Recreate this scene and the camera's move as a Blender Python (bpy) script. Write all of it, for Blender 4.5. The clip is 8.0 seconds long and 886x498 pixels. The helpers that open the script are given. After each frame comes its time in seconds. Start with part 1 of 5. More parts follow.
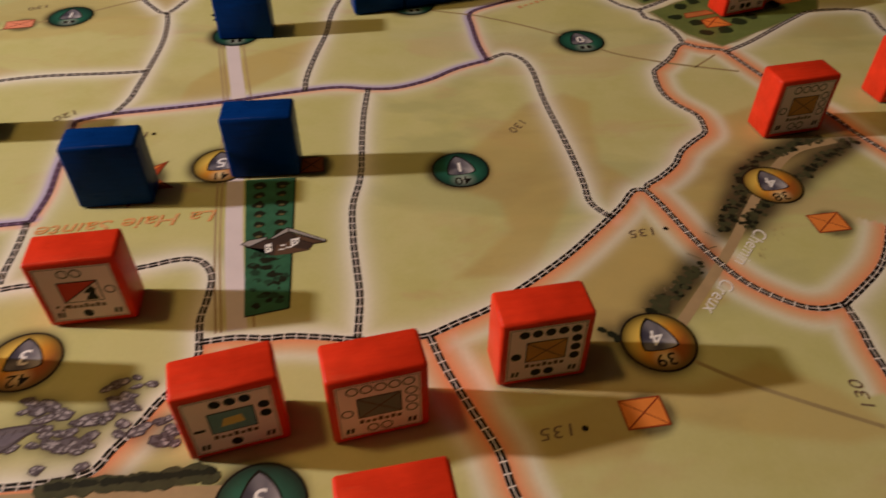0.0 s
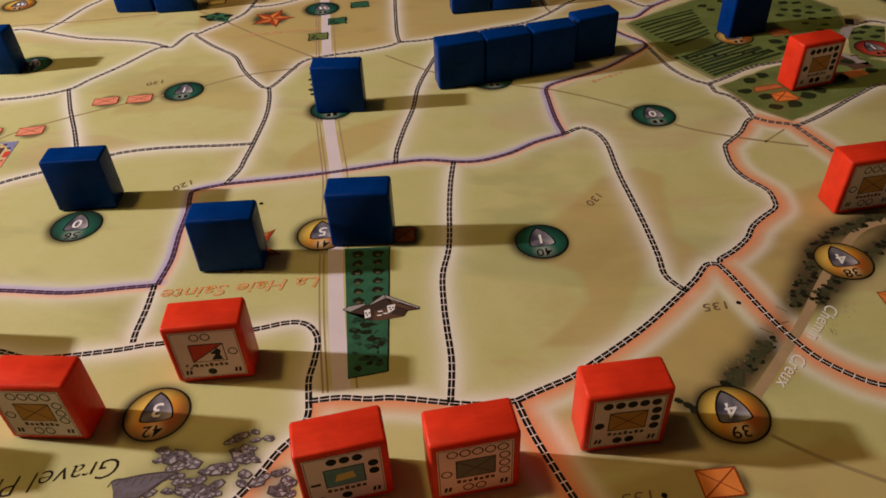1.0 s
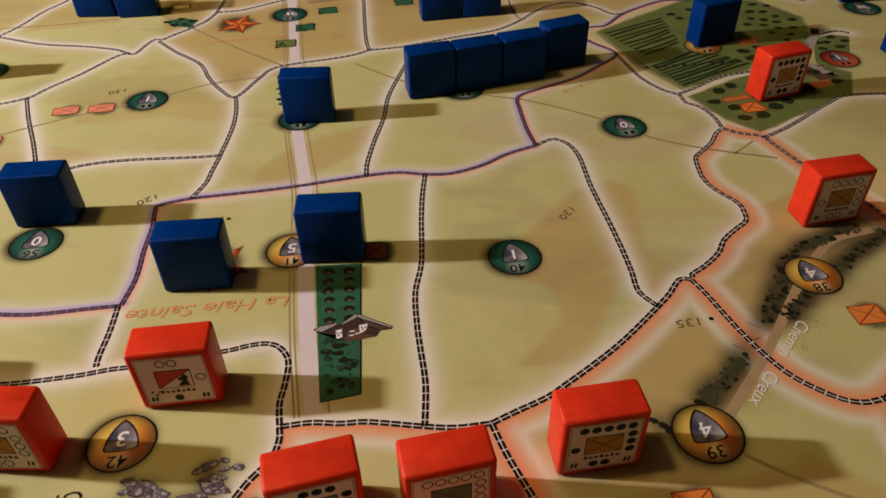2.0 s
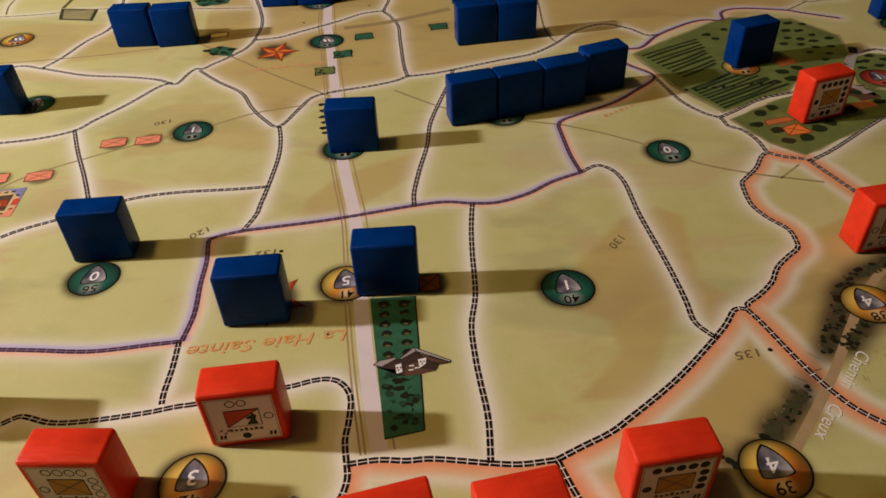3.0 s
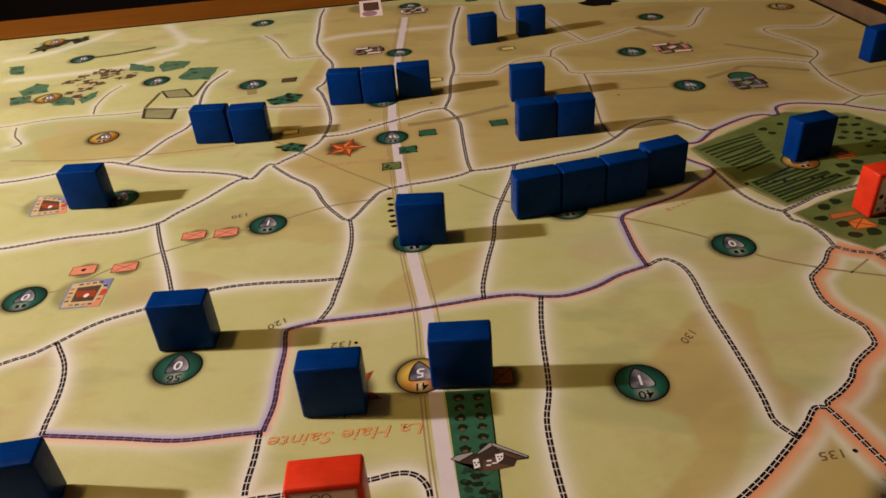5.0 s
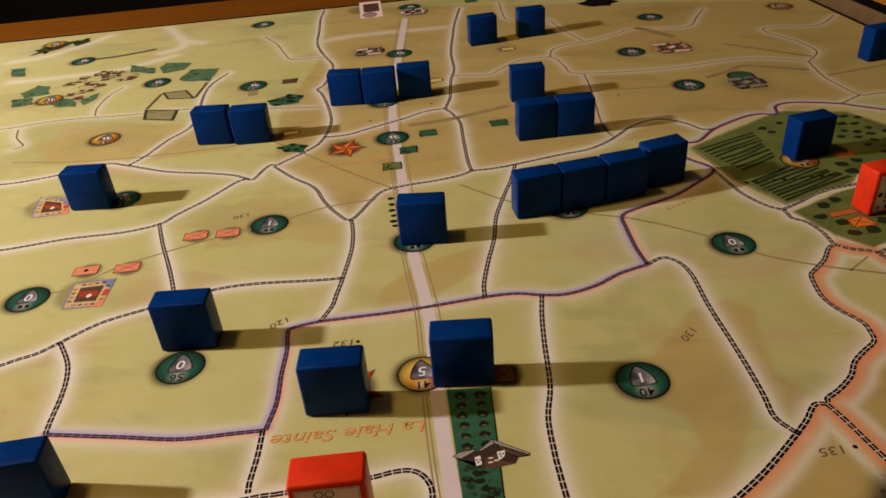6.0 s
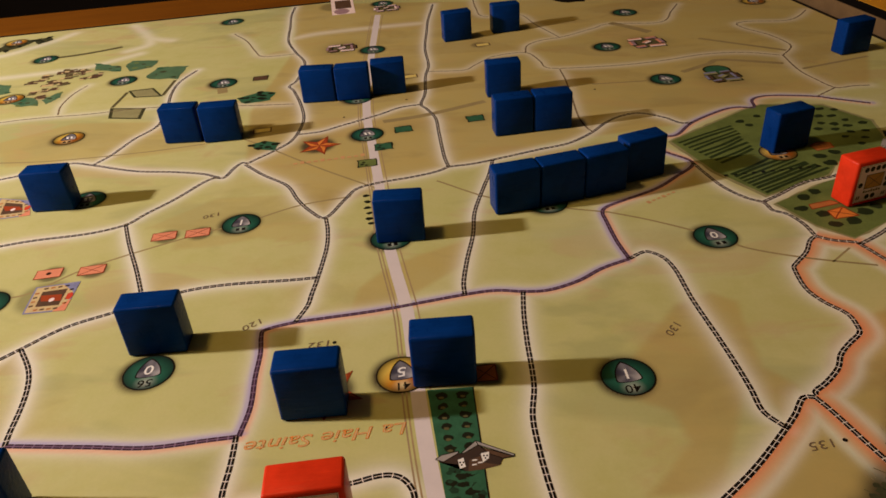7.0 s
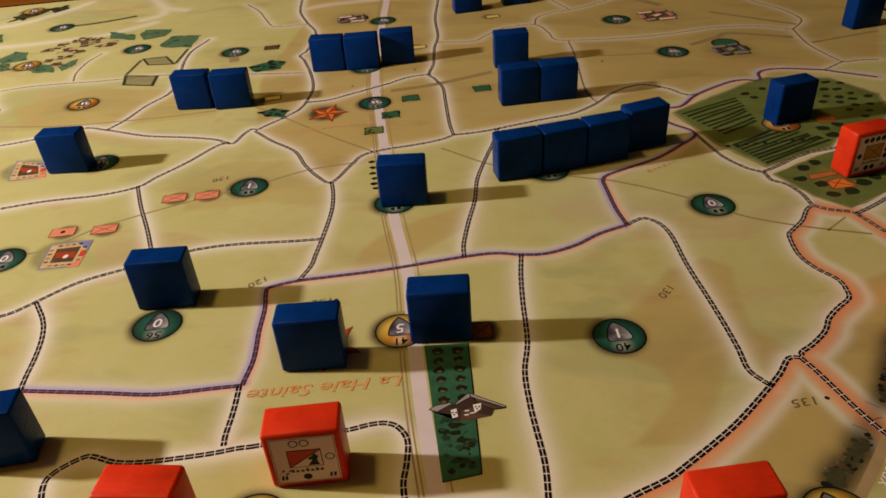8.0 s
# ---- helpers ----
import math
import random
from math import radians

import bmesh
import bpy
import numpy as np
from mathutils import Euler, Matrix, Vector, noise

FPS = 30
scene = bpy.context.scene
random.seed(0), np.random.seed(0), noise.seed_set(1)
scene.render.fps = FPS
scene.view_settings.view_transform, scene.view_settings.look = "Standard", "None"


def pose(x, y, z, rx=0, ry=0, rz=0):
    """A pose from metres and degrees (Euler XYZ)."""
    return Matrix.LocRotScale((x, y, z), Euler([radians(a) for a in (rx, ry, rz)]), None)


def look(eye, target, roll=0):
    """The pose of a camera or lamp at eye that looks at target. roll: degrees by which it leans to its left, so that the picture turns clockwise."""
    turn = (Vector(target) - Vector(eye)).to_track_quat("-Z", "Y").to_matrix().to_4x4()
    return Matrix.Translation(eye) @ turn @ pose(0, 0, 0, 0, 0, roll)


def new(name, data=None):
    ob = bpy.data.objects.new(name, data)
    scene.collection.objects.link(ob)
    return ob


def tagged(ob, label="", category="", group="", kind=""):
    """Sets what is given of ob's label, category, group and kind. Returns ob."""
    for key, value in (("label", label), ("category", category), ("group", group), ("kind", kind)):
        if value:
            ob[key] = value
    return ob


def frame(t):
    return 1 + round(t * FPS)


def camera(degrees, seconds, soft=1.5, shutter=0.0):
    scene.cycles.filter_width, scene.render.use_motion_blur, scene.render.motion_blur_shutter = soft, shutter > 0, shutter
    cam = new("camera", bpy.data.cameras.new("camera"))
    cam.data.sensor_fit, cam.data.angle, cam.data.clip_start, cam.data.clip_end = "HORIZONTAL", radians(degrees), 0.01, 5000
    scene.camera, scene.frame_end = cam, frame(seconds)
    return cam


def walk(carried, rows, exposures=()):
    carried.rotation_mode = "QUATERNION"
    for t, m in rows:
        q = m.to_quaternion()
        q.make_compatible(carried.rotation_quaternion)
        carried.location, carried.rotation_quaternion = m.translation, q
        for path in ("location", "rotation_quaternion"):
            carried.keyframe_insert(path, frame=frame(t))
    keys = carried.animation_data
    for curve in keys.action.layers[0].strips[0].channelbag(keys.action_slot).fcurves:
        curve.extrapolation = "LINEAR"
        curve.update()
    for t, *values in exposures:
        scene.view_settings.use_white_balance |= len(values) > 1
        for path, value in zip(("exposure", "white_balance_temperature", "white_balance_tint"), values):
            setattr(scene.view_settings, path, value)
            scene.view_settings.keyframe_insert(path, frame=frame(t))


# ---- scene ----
cam = camera(62.0, 8.0, soft=1.6, shutter=0.4)
PATH = [
    (0, (-0.00117, -0.00007, 0.16656), (-0.00551, 0.21920, -0.03814), -0.01),
    (0.2, (-0.00252, -0.00617, 0.16883), (-0.01834, 0.21287, -0.03556), -1.90),
    (0.5, (-0.00424, -0.01024, 0.18367), (-0.02655, 0.21057, -0.01819), -2.41),
    (1, (-0.01086, -0.00965, 0.18923), (-0.03870, 0.21902, -0.00296), -2.86),
    (1.2, (-0.01066, -0.00922, 0.18831), (-0.03260, 0.22081, -0.00301), -1.82),
    (2.3, (-0.01506, 0.00042, 0.19938), (-0.03014, 0.22896, 0.00561), -1.21),
    (2.5, (-0.02912, 0.00118, 0.20575), (-0.04432, 0.23608, 0.01977), -0.93),
    (3, (-0.02810, 0.00149, 0.20172), (-0.04941, 0.23214, 0.01108), -2.87),
    (3.5, (-0.03082, -0.00423, 0.20489), (-0.05520, 0.22764, 0.01610), -3.55),
    (4, (-0.03411, -0.00324, 0.21741), (-0.06258, 0.23196, 0.03337), -4.22),
    (4.2, (-0.04353, 0.00035, 0.22463), (-0.08173, 0.24204, 0.05106), -3.63),
    (4.5, (-0.04666, -0.00301, 0.21722), (-0.07969, 0.24235, 0.04778), -3.77),
    (4.7, (-0.04191, -0.00242, 0.21191), (-0.07789, 0.24507, 0.04621), -4.17),
    (5.8, (-0.04027, -0.00643, 0.21137), (-0.07913, 0.24340, 0.04989), -4.91),
    (6, (-0.04109, -0.00504, 0.21156), (-0.07916, 0.24415, 0.04891), -4.78),
    (6.5, (-0.04098, -0.00355, 0.21025), (-0.07600, 0.24582, 0.04718), -4.27),
    (7, (-0.04383, 0.00173, 0.20447), (-0.07177, 0.25214, 0.04163), -4.30),
    (7.5, (-0.03544, -0.01111, 0.20511), (-0.06777, 0.23691, 0.03946), -4.06),
    (8, (-0.03643, -0.00919, 0.20230), (-0.07024, 0.23602, 0.03280), -4.27),
]
walk(cam, [(t, look(eye, target, roll)) for t, eye, target, roll in PATH],
     [(0.0, -0.10, 6700, 17), (1.0, -0.03, 6350, 17), (2.5, 0.0, 6400, 14), (4.7, 0.0, 6450, 14), (6.0, -0.12, 6950, 14), (8.0, -0.14, 7150, 13)])

# ---- light: a warm table lamp beside the board, a dim ceiling lamp, a dark evening room ----
world = bpy.data.worlds.new("evening")
world.use_nodes = True
world.node_tree.nodes["Background"].inputs[0].default_value = (1.0, 0.72, 0.45, 1)
world.node_tree.nodes["Background"].inputs[1].default_value = 0.008
scene.world = world


def bulb(name, place, watts, colour, radius):
    data = bpy.data.lights.new(name, "POINT")
    data.energy, data.color, data.shadow_soft_size = watts, colour, radius
    ob = new(name, data)
    ob.location = place
    return ob


bulb("table_lamp_bulb", (-1.10, 0.16, 0.50), 55, (0.97, 0.88, 0.88), 0.022)
bulb("ceiling_lamp_bulb", (-0.72, 0.22, 1.62), 26, (1.0, 0.65, 0.25), 0.09)

CM = 0.01
INK_RISE = 0.2          # how far printed layers stand above one another, as a share of their layer number
TURN_BOARD = 13.5
CT, ST = math.cos(radians(TURN_BOARD)), math.sin(radians(TURN_BOARD))
U0, U1, V0, V1 = -46.7, 39.7, -1.1, 85.3      # the board's sheet along and across, in centimetres


def uv_xy(u, v):
    return u * CT - v * ST, u * ST + v * CT


# ---- materials ----
def node_material(name, rough=0.5, metal=0.0, spec=0.5):
    m = bpy.data.materials.new(name)
    m.use_nodes = True
    t = m.node_tree
    b = t.nodes["Principled BSDF"]
    b.inputs["Roughness"].default_value = rough
    b.inputs["Metallic"].default_value = metal
    b.inputs["Specular IOR Level"].default_value = spec
    return m, t, b


def add(t, kind, **inputs):
    n = t.nodes.new(kind)
    for k, v in inputs.items():
        n.inputs[k].default_value = v
    return n


def mixed(t, fac, a, b, mode="MIX"):
    n = t.nodes.new("ShaderNodeMix")
    n.data_type, n.blend_type = "RGBA", mode
    for sock, v in ((n.inputs[0], fac), (n.inputs[6], a), (n.inputs[7], b)):
        if isinstance(v, (int, float)):
            sock.default_value = v
        elif isinstance(v, tuple):
            sock.default_value = (*v, 1) if len(v) == 3 else v
        else:
            t.links.new(v, sock)
    return n.outputs[2]


def maths(t, op, a, b=0.0, clamp=False):
    n = t.nodes.new("ShaderNodeMath")
    n.operation, n.use_clamp = op, clamp
    for sock, v in ((n.inputs[0], a), (n.inputs[1], b)):
        if isinstance(v, (int, float)):
            sock.default_value = v
        else:
            t.links.new(v, sock)
    return n.outputs[0]


def noise_of(t, scale, detail=3.0, space="Object", rough=0.5):
    co = t.nodes.new("ShaderNodeTexCoord")
    n = add(t, "ShaderNodeTexNoise", Scale=scale, Detail=detail, Roughness=rough)
    t.links.new(co.outputs[space], n.inputs["Vector"])
    return n.outputs["Fac"]


def bumped(t, b, height, strength, distance):
    n = add(t, "ShaderNodeBump", Strength=strength, Distance=distance)
    t.links.new(height, n.inputs["Height"])
    t.links.new(n.outputs[0], b.inputs["Normal"])


def plain(name, colour, rough=0.5, vary=0.25, scale=120.0, spec=0.16, fine=900.0):
    """Ink or paper: one colour, uneven at two scales."""
    m, t, b = node_material(name, rough, 0.0, spec)
    dark = tuple(c * (1 - vary) for c in colour)
    light = tuple(min(1.0, c * (1 + vary)) for c in colour)
    c = mixed(t, noise_of(t, scale), dark, light)
    c = mixed(t, maths(t, "MULTIPLY", noise_of(t, fine, 1.0), vary * 0.6), c, (0.02, 0.015, 0.01))
    t.links.new(c, b.inputs["Base Color"])
    return m


def paint(name, colour, edge, rough, gloss=0.07):
    """Glossy brushed paint on a wooden block."""
    m, t, b = node_material(name, rough, 0.0, gloss)
    co = t.nodes.new("ShaderNodeTexCoord")
    info = t.nodes.new("ShaderNodeObjectInfo")
    sh = t.nodes.new("ShaderNodeVectorMath")
    sh.operation = "ADD"
    t.links.new(co.outputs["Object"], sh.inputs[0])
    t.links.new(info.outputs["Random"], sh.inputs[1])
    grain = t.nodes.new("ShaderNodeMapping")
    grain.inputs["Scale"].default_value = (1.0, 6.0, 6.0)
    t.links.new(sh.outputs[0], grain.inputs["Vector"])
    n = add(t, "ShaderNodeTexNoise", Scale=90.0, Detail=5.0, Roughness=0.6)
    t.links.new(grain.outputs[0], n.inputs["Vector"])
    big = add(t, "ShaderNodeTexNoise", Scale=110.0, Detail=3.0)
    t.links.new(sh.outputs[0], big.inputs["Vector"])
    c = mixed(t, big.outputs["Fac"], tuple(x * 0.65 for x in colour), tuple(min(1, x * 1.3) for x in colour))
    streak = maths(t, "MULTIPLY", maths(t, "SUBTRACT", n.outputs["Fac"], 0.38, True), 2.4, True)
    c = mixed(t, maths(t, "MULTIPLY", streak, 0.3), c, edge)
    t.links.new(c, b.inputs["Base Color"])
    r = maths(t, "MULTIPLY_ADD", big.outputs["Fac"], 0.25)
    r.node.inputs[2].default_value = rough - 0.12
    t.links.new(r, b.inputs["Roughness"])
    bumped(t, b, n.outputs["Fac"], 0.5, 0.0005)
    return m


def printed_gradient(name, a, b_, c_, axis, rough=0.4, length=0.011, rim=0.0, spot=None, rays=0.0):
    """Ink that runs from one colour to another across a small printed emblem."""
    m, t, b = node_material(name, rough, 0.0, 0.4)
    co = t.nodes.new("ShaderNodeTexCoord")
    d = t.nodes.new("ShaderNodeVectorMath")
    d.operation = "DOT_PRODUCT"
    d.inputs[1].default_value = axis
    t.links.new(co.outputs["Object"], d.inputs[0])
    f = maths(t, "MULTIPLY_ADD", d.outputs["Value"], 0.5 / length)
    f.node.inputs[2].default_value = 0.5
    f = maths(t, "ADD", f, maths(t, "MULTIPLY", maths(t, "SUBTRACT", noise_of(t, 260.0, 2.0), 0.5), 0.3), True)
    ramp = t.nodes.new("ShaderNodeValToRGB")
    ramp.color_ramp.elements[0].color, ramp.color_ramp.elements[1].color = (*a, 1), (*c_, 1)
    ramp.color_ramp.elements.new(0.5).color = (*b_, 1)
    t.links.new(f, ramp.inputs[0])
    colour = ramp.outputs[0]
    if rays:
        # brushed metal: light and dark rays from the middle
        split = t.nodes.new("ShaderNodeSeparateXYZ")
        t.links.new(co.outputs["Object"], split.inputs[0])
        swing = maths(t, "ARCTAN2", maths(t, "SUBTRACT", split.outputs[1], -0.001), split.outputs[0])
        fan = maths(t, "MULTIPLY_ADD", maths(t, "SINE", maths(t, "MULTIPLY", swing, 3.0)), 0.5)
        fan.node.inputs[2].default_value = 0.5
        colour = mixed(t, maths(t, "MULTIPLY", maths(t, "POWER", fan, 2.0), rays), colour, (0.74, 0.71, 0.72))
    if spot:
        x, y, wide, pale = spot
        off = t.nodes.new("ShaderNodeVectorMath")
        off.operation = "DISTANCE"
        off.inputs[1].default_value = (x, y, 0.0)
        t.links.new(co.outputs["Object"], off.inputs[0])
        near = maths(t, "SUBTRACT", 1.0, maths(t, "DIVIDE", off.outputs["Value"], wide), True)
        colour = mixed(t, maths(t, "POWER", near, 1.3), colour, pale)
    if rim:
        far = t.nodes.new("ShaderNodeVectorMath")
        far.operation = "LENGTH"
        t.links.new(co.outputs["Object"], far.inputs[0])
        edge = maths(t, "POWER", maths(t, "DIVIDE", far.outputs["Value"], 0.0102, True), 2.5)
        colour = mixed(t, maths(t, "MULTIPLY", edge, rim), colour, tuple(x * 0.12 for x in a))
    t.links.new(colour, b.inputs["Base Color"])
    return m


def board_print():
    """The printed map: watercolour greens and tans, pale and coloured glows beside the borders."""
    m, t, b = node_material("map_print", 0.42, 0.0, 0.16)

    def attr(name):
        n = t.nodes.new("ShaderNodeAttribute")
        n.attribute_name = name
        return n.outputs["Fac"]

    wash = noise_of(t, 9.0, 5.0, "Object", 0.6)
    blot = noise_of(t, 42.0, 4.0, "Object", 0.65)
    grain = noise_of(t, 700.0, 2.0)
    # long watercolour strokes with a definite edge, drawn along the board
    co = t.nodes.new("ShaderNodeTexCoord")
    along = t.nodes.new("ShaderNodeMapping")
    along.inputs["Rotation"].default_value = (0, 0, -radians(TURN_BOARD + 8))
    along.inputs["Scale"].default_value = (0.42, 1.0, 1.0)
    t.links.new(co.outputs["Object"], along.inputs["Vector"])

    def stroke(scale, low, gain, rough=0.55):
        n = add(t, "ShaderNodeTexNoise", Scale=scale, Detail=4.0, Roughness=rough, Distortion=0.5)
        t.links.new(along.outputs[0], n.inputs["Vector"])
        return maths(t, "MULTIPLY", maths(t, "SUBTRACT", n.outputs["Fac"], low, True), gain, True)

    green = mixed(t, wash, (0.505, 0.505, 0.185), (0.67, 0.635, 0.320))
    green = mixed(t, maths(t, "MULTIPLY", maths(t, "SUBTRACT", blot, 0.42, True), 1.6, True), green, (0.50, 0.535, 0.175))
    green = mixed(t, maths(t, "MULTIPLY", stroke(16.0, 0.53, 14.0), 0.60), green, (0.42, 0.43, 0.19))
    green = mixed(t, maths(t, "MULTIPLY", stroke(27.0, 0.565, 16.0), 0.55), green, (0.56, 0.42, 0.21))
    green = mixed(t, maths(t, "MULTIPLY", stroke(11.0, 0.56, 8.0), 0.35), green, (0.66, 0.66, 0.42))
    tanned = mixed(t, blot, (0.43, 0.295, 0.092), (0.60, 0.44, 0.16))
    tanned = mixed(t, maths(t, "MULTIPLY", stroke(24.0, 0.52, 14.0), 0.60), tanned, (0.38, 0.24, 0.085))
    edge = maths(t, "MULTIPLY_ADD", maths(t, "SUBTRACT", blot, 0.5), 0.5)
    drift = maths(t, "MULTIPLY", maths(t, "SUBTRACT", wash, 0.54, True), 2.6, True)
    t.links.new(maths(t, "MAXIMUM", attr("tan"), drift), edge.node.inputs[2])
    c = mixed(t, maths(t, "MULTIPLY", edge, 1.0, True), green, tanned)
    c = mixed(t, attr("halo"), c, (0.92, 0.895, 0.83))
    c = mixed(t, attr("glow"), c, (0.88, 0.29, 0.125))
    c = mixed(t, attr("violet"), c, (0.42, 0.36, 0.66))
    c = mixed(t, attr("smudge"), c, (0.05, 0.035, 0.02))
    c = mixed(t, maths(t, "MULTIPLY", grain, 0.12), c, (0.25, 0.2, 0.1))
    t.links.new(c, b.inputs["Base Color"])
    bumped(t, b, grain, 0.12, 0.0002)
    r = maths(t, "MULTIPLY_ADD", blot, 0.2)
    r.node.inputs[2].default_value = 0.34
    t.links.new(r, b.inputs["Roughness"])
    return m


def wood(name, dark, light, rough):
    m, t, b = node_material(name, rough, 0.0, 0.4)
    co = t.nodes.new("ShaderNodeTexCoord")
    mp = t.nodes.new("ShaderNodeMapping")
    mp.inputs["Rotation"].default_value = (0, 0, -radians(TURN_BOARD))
    mp.inputs["Scale"].default_value = (1.0, 9.0, 1.0)
    t.links.new(co.outputs["Object"], mp.inputs["Vector"])
    n = add(t, "ShaderNodeTexNoise", Scale=7.0, Detail=6.0, Roughness=0.65, Distortion=0.4)
    t.links.new(mp.outputs[0], n.inputs["Vector"])
    ramp = t.nodes.new("ShaderNodeValToRGB")
    ramp.color_ramp.elements[0].position, ramp.color_ramp.elements[1].position = 0.3, 0.7
    ramp.color_ramp.elements[0].color, ramp.color_ramp.elements[1].color = (*dark, 1), (*light, 1)
    t.links.new(n.outputs["Fac"], ramp.inputs[0])
    t.links.new(ramp.outputs[0], b.inputs["Base Color"])
    bumped(t, b, n.outputs["Fac"], 0.15, 0.0006)
    return m


MAP = board_print()
BLUE = paint("blue_paint", (0.0002, 0.032, 0.180), (0.0002, 0.017, 0.085), 0.30, 0.06)
RED = paint("red_paint", (0.77, 0.044, 0.013), (0.56, 0.018, 0.007), 0.33, 0.14)
TABLE = wood("table_wood", (0.155, 0.046, 0.002), (0.235, 0.080, 0.004), 0.45)
FLOOR = wood("floor_wood", (0.008, 0.005, 0.003), (0.016, 0.01, 0.006), 0.7)
CEILING_PAINT = plain("ceiling_paint", (0.14, 0.13, 0.105), 0.9, 0.1, 4.0, 0.2, 120.0)
PLASTER = plain("dark_plaster", (0.02, 0.014, 0.01), 0.9, 0.2, 6.0, 0.2, 200.0)
CORE = plain("board_core", (0.035, 0.03, 0.025), 0.7, 0.3, 80.0)
INK = plain("black_ink", (0.008, 0.005, 0.004), 0.45, 0.35, 60.0)
PURPLE_INK = plain("purple_ink", (0.27, 0.17, 0.28), 0.45, 0.3, 60.0)
DEEP_PURPLE = plain("deep_purple_ink", (0.060, 0.026, 0.055), 0.45, 0.3, 60.0)
FADED_INK = plain("brown_ink", (0.20, 0.14, 0.085), 0.5, 0.25, 50.0)
BED_INK = plain("border_bed_ink", (0.86, 0.78, 0.72), 0.45, 0.08, 90.0)
PALE_ROAD = plain("pale_road_ink", (0.73, 0.66, 0.68), 0.45, 0.08, 90.0)
DIRT_ROAD = plain("dirt_road_ink", (0.42, 0.30, 0.16), 0.5, 0.2, 120.0)
TRACK = plain("track_ink", (0.36, 0.28, 0.13), 0.5, 0.2, 90.0)
CONTOUR = plain("contour_ink", (0.40, 0.29, 0.17), 0.5, 0.2, 90.0)
GREEN_INK = printed_gradient("green_medal_ink", (0.010, 0.060, 0.040), (0.020, 0.150, 0.095), (0.022, 0.115, 0.075), (0.6, 0.8, 0), 0.4, 0.011, 0.75, (0.0004, 0.0066, 0.0058, (0.50, 0.54, 0.47)))
GOLD_INK = printed_gradient("gold_medal_ink", (0.98, 0.68, 0.13), (0.82, 0.33, 0.03), (0.42, 0.10, 0.015), (-0.62, 0.78, 0), 0.35, 0.0055, 0.95, (0.0004, 0.0064, 0.0050, (0.95, 0.78, 0.42)))
RUST_INK = printed_gradient("rust_medal_ink", (0.25, 0.02, 0.015), (0.55, 0.07, 0.03), (0.70, 0.22, 0.12), (-0.4, 0.9, 0), 0.4, 0.011, 0.6)
SILVER_INK = printed_gradient("silver_medal_ink", (0.022, 0.020, 0.035), (0.085, 0.08, 0.11), (0.45, 0.43, 0.44), (-0.85, 0.20, 0), 0.35, 0.0056, 0.0, None, 0.16)
WHITE_INK = plain("white_ink", (0.84, 0.82, 0.80), 0.45, 0.05)
ORANGE_INK = plain("orange_ink", (0.80, 0.25, 0.05), 0.45, 0.18)
STAR_INK = plain("red_orange_ink", (0.40, 0.065, 0.022), 0.45, 0.2)
FADED_CORAL = plain("faded_coral_ink", (0.66, 0.36, 0.17), 0.45, 0.2)
CORAL_INK = plain("coral_ink", (0.82, 0.30, 0.18), 0.45, 0.15)
RIM_INK = plain("rust_line_ink", (0.30, 0.05, 0.015), 0.45, 0.2)
WOOD_GREEN = plain("orchard_green_ink", (0.035, 0.14, 0.075), 0.45, 0.45, 240.0)
FIELD_GREEN = plain("field_green_ink", (0.17, 0.225, 0.065), 0.45, 0.5, 70.0)
GARDEN_TREE = plain("garden_tree_ink", (0.022, 0.036, 0.013), 0.5, 0.5, 300.0)
FURROW_INK = plain("furrow_ink", (0.030, 0.052, 0.016), 0.5, 0.5, 200.0)
TEAL_WOOD = plain("wood_green_ink", (0.095, 0.195, 0.105), 0.5, 0.45, 90.0)
OLIVE_INK = plain("olive_ink", (0.33, 0.31, 0.15), 0.5, 0.3, 90.0)
BURNT_INK = plain("burnt_orange_ink", (0.52, 0.19, 0.06), 0.5, 0.3, 160.0)
LEAF_INK = plain("leaf_ink", (0.018, 0.060, 0.032), 0.5, 0.6, 320.0)
TREE_INK = plain("tree_ink", (0.012, 0.015, 0.007), 0.5, 0.5, 300.0)
STONE_EDGE = plain("stone_edge_ink", (0.075, 0.055, 0.06), 0.5, 0.4, 200.0)
STONE_DARK = plain("stone_shadow_ink", (0.15, 0.125, 0.14), 0.5, 0.55, 300.0)
HEDGE_INK = plain("hedge_ink", (0.060, 0.062, 0.028), 0.5, 0.5, 260.0)
FAR_HEDGE = plain("far_hedge_ink", (0.13, 0.115, 0.05), 0.5, 0.4, 160.0)
LILAC_STONE = plain("quarry_ink", (0.17, 0.145, 0.175), 0.5, 0.45, 160.0)
STONE_LIGHT = plain("stone_ink", (0.40, 0.36, 0.37), 0.5, 0.4, 260.0)
ROOF_INK = plain("roof_ink", (0.40, 0.37, 0.36), 0.5, 0.3, 300.0)
WALL_INK = plain("house_shadow_ink", (0.055, 0.034, 0.027), 0.5, 0.3, 300.0)
MAUVE_INK = plain("mauve_ink", (0.42, 0.26, 0.30), 0.5, 0.4, 200.0)
LILAC_INK = plain("lilac_ink", (0.27, 0.28, 0.48), 0.5, 0.35, 200.0)
BROWN_INK = plain("dark_brown_ink", (0.12, 0.065, 0.04), 0.5, 0.4, 160.0)
YELLOW_INK = plain("yellow_ink", (0.78, 0.62, 0.20), 0.5, 0.15, 160.0)
PAPER = plain("sticker_paper", (0.95, 0.76, 0.74), 0.5, 0.06, 150.0)
CREAM_INK = plain("cream_ink", (0.66, 0.50, 0.26), 0.5, 0.2, 200.0)
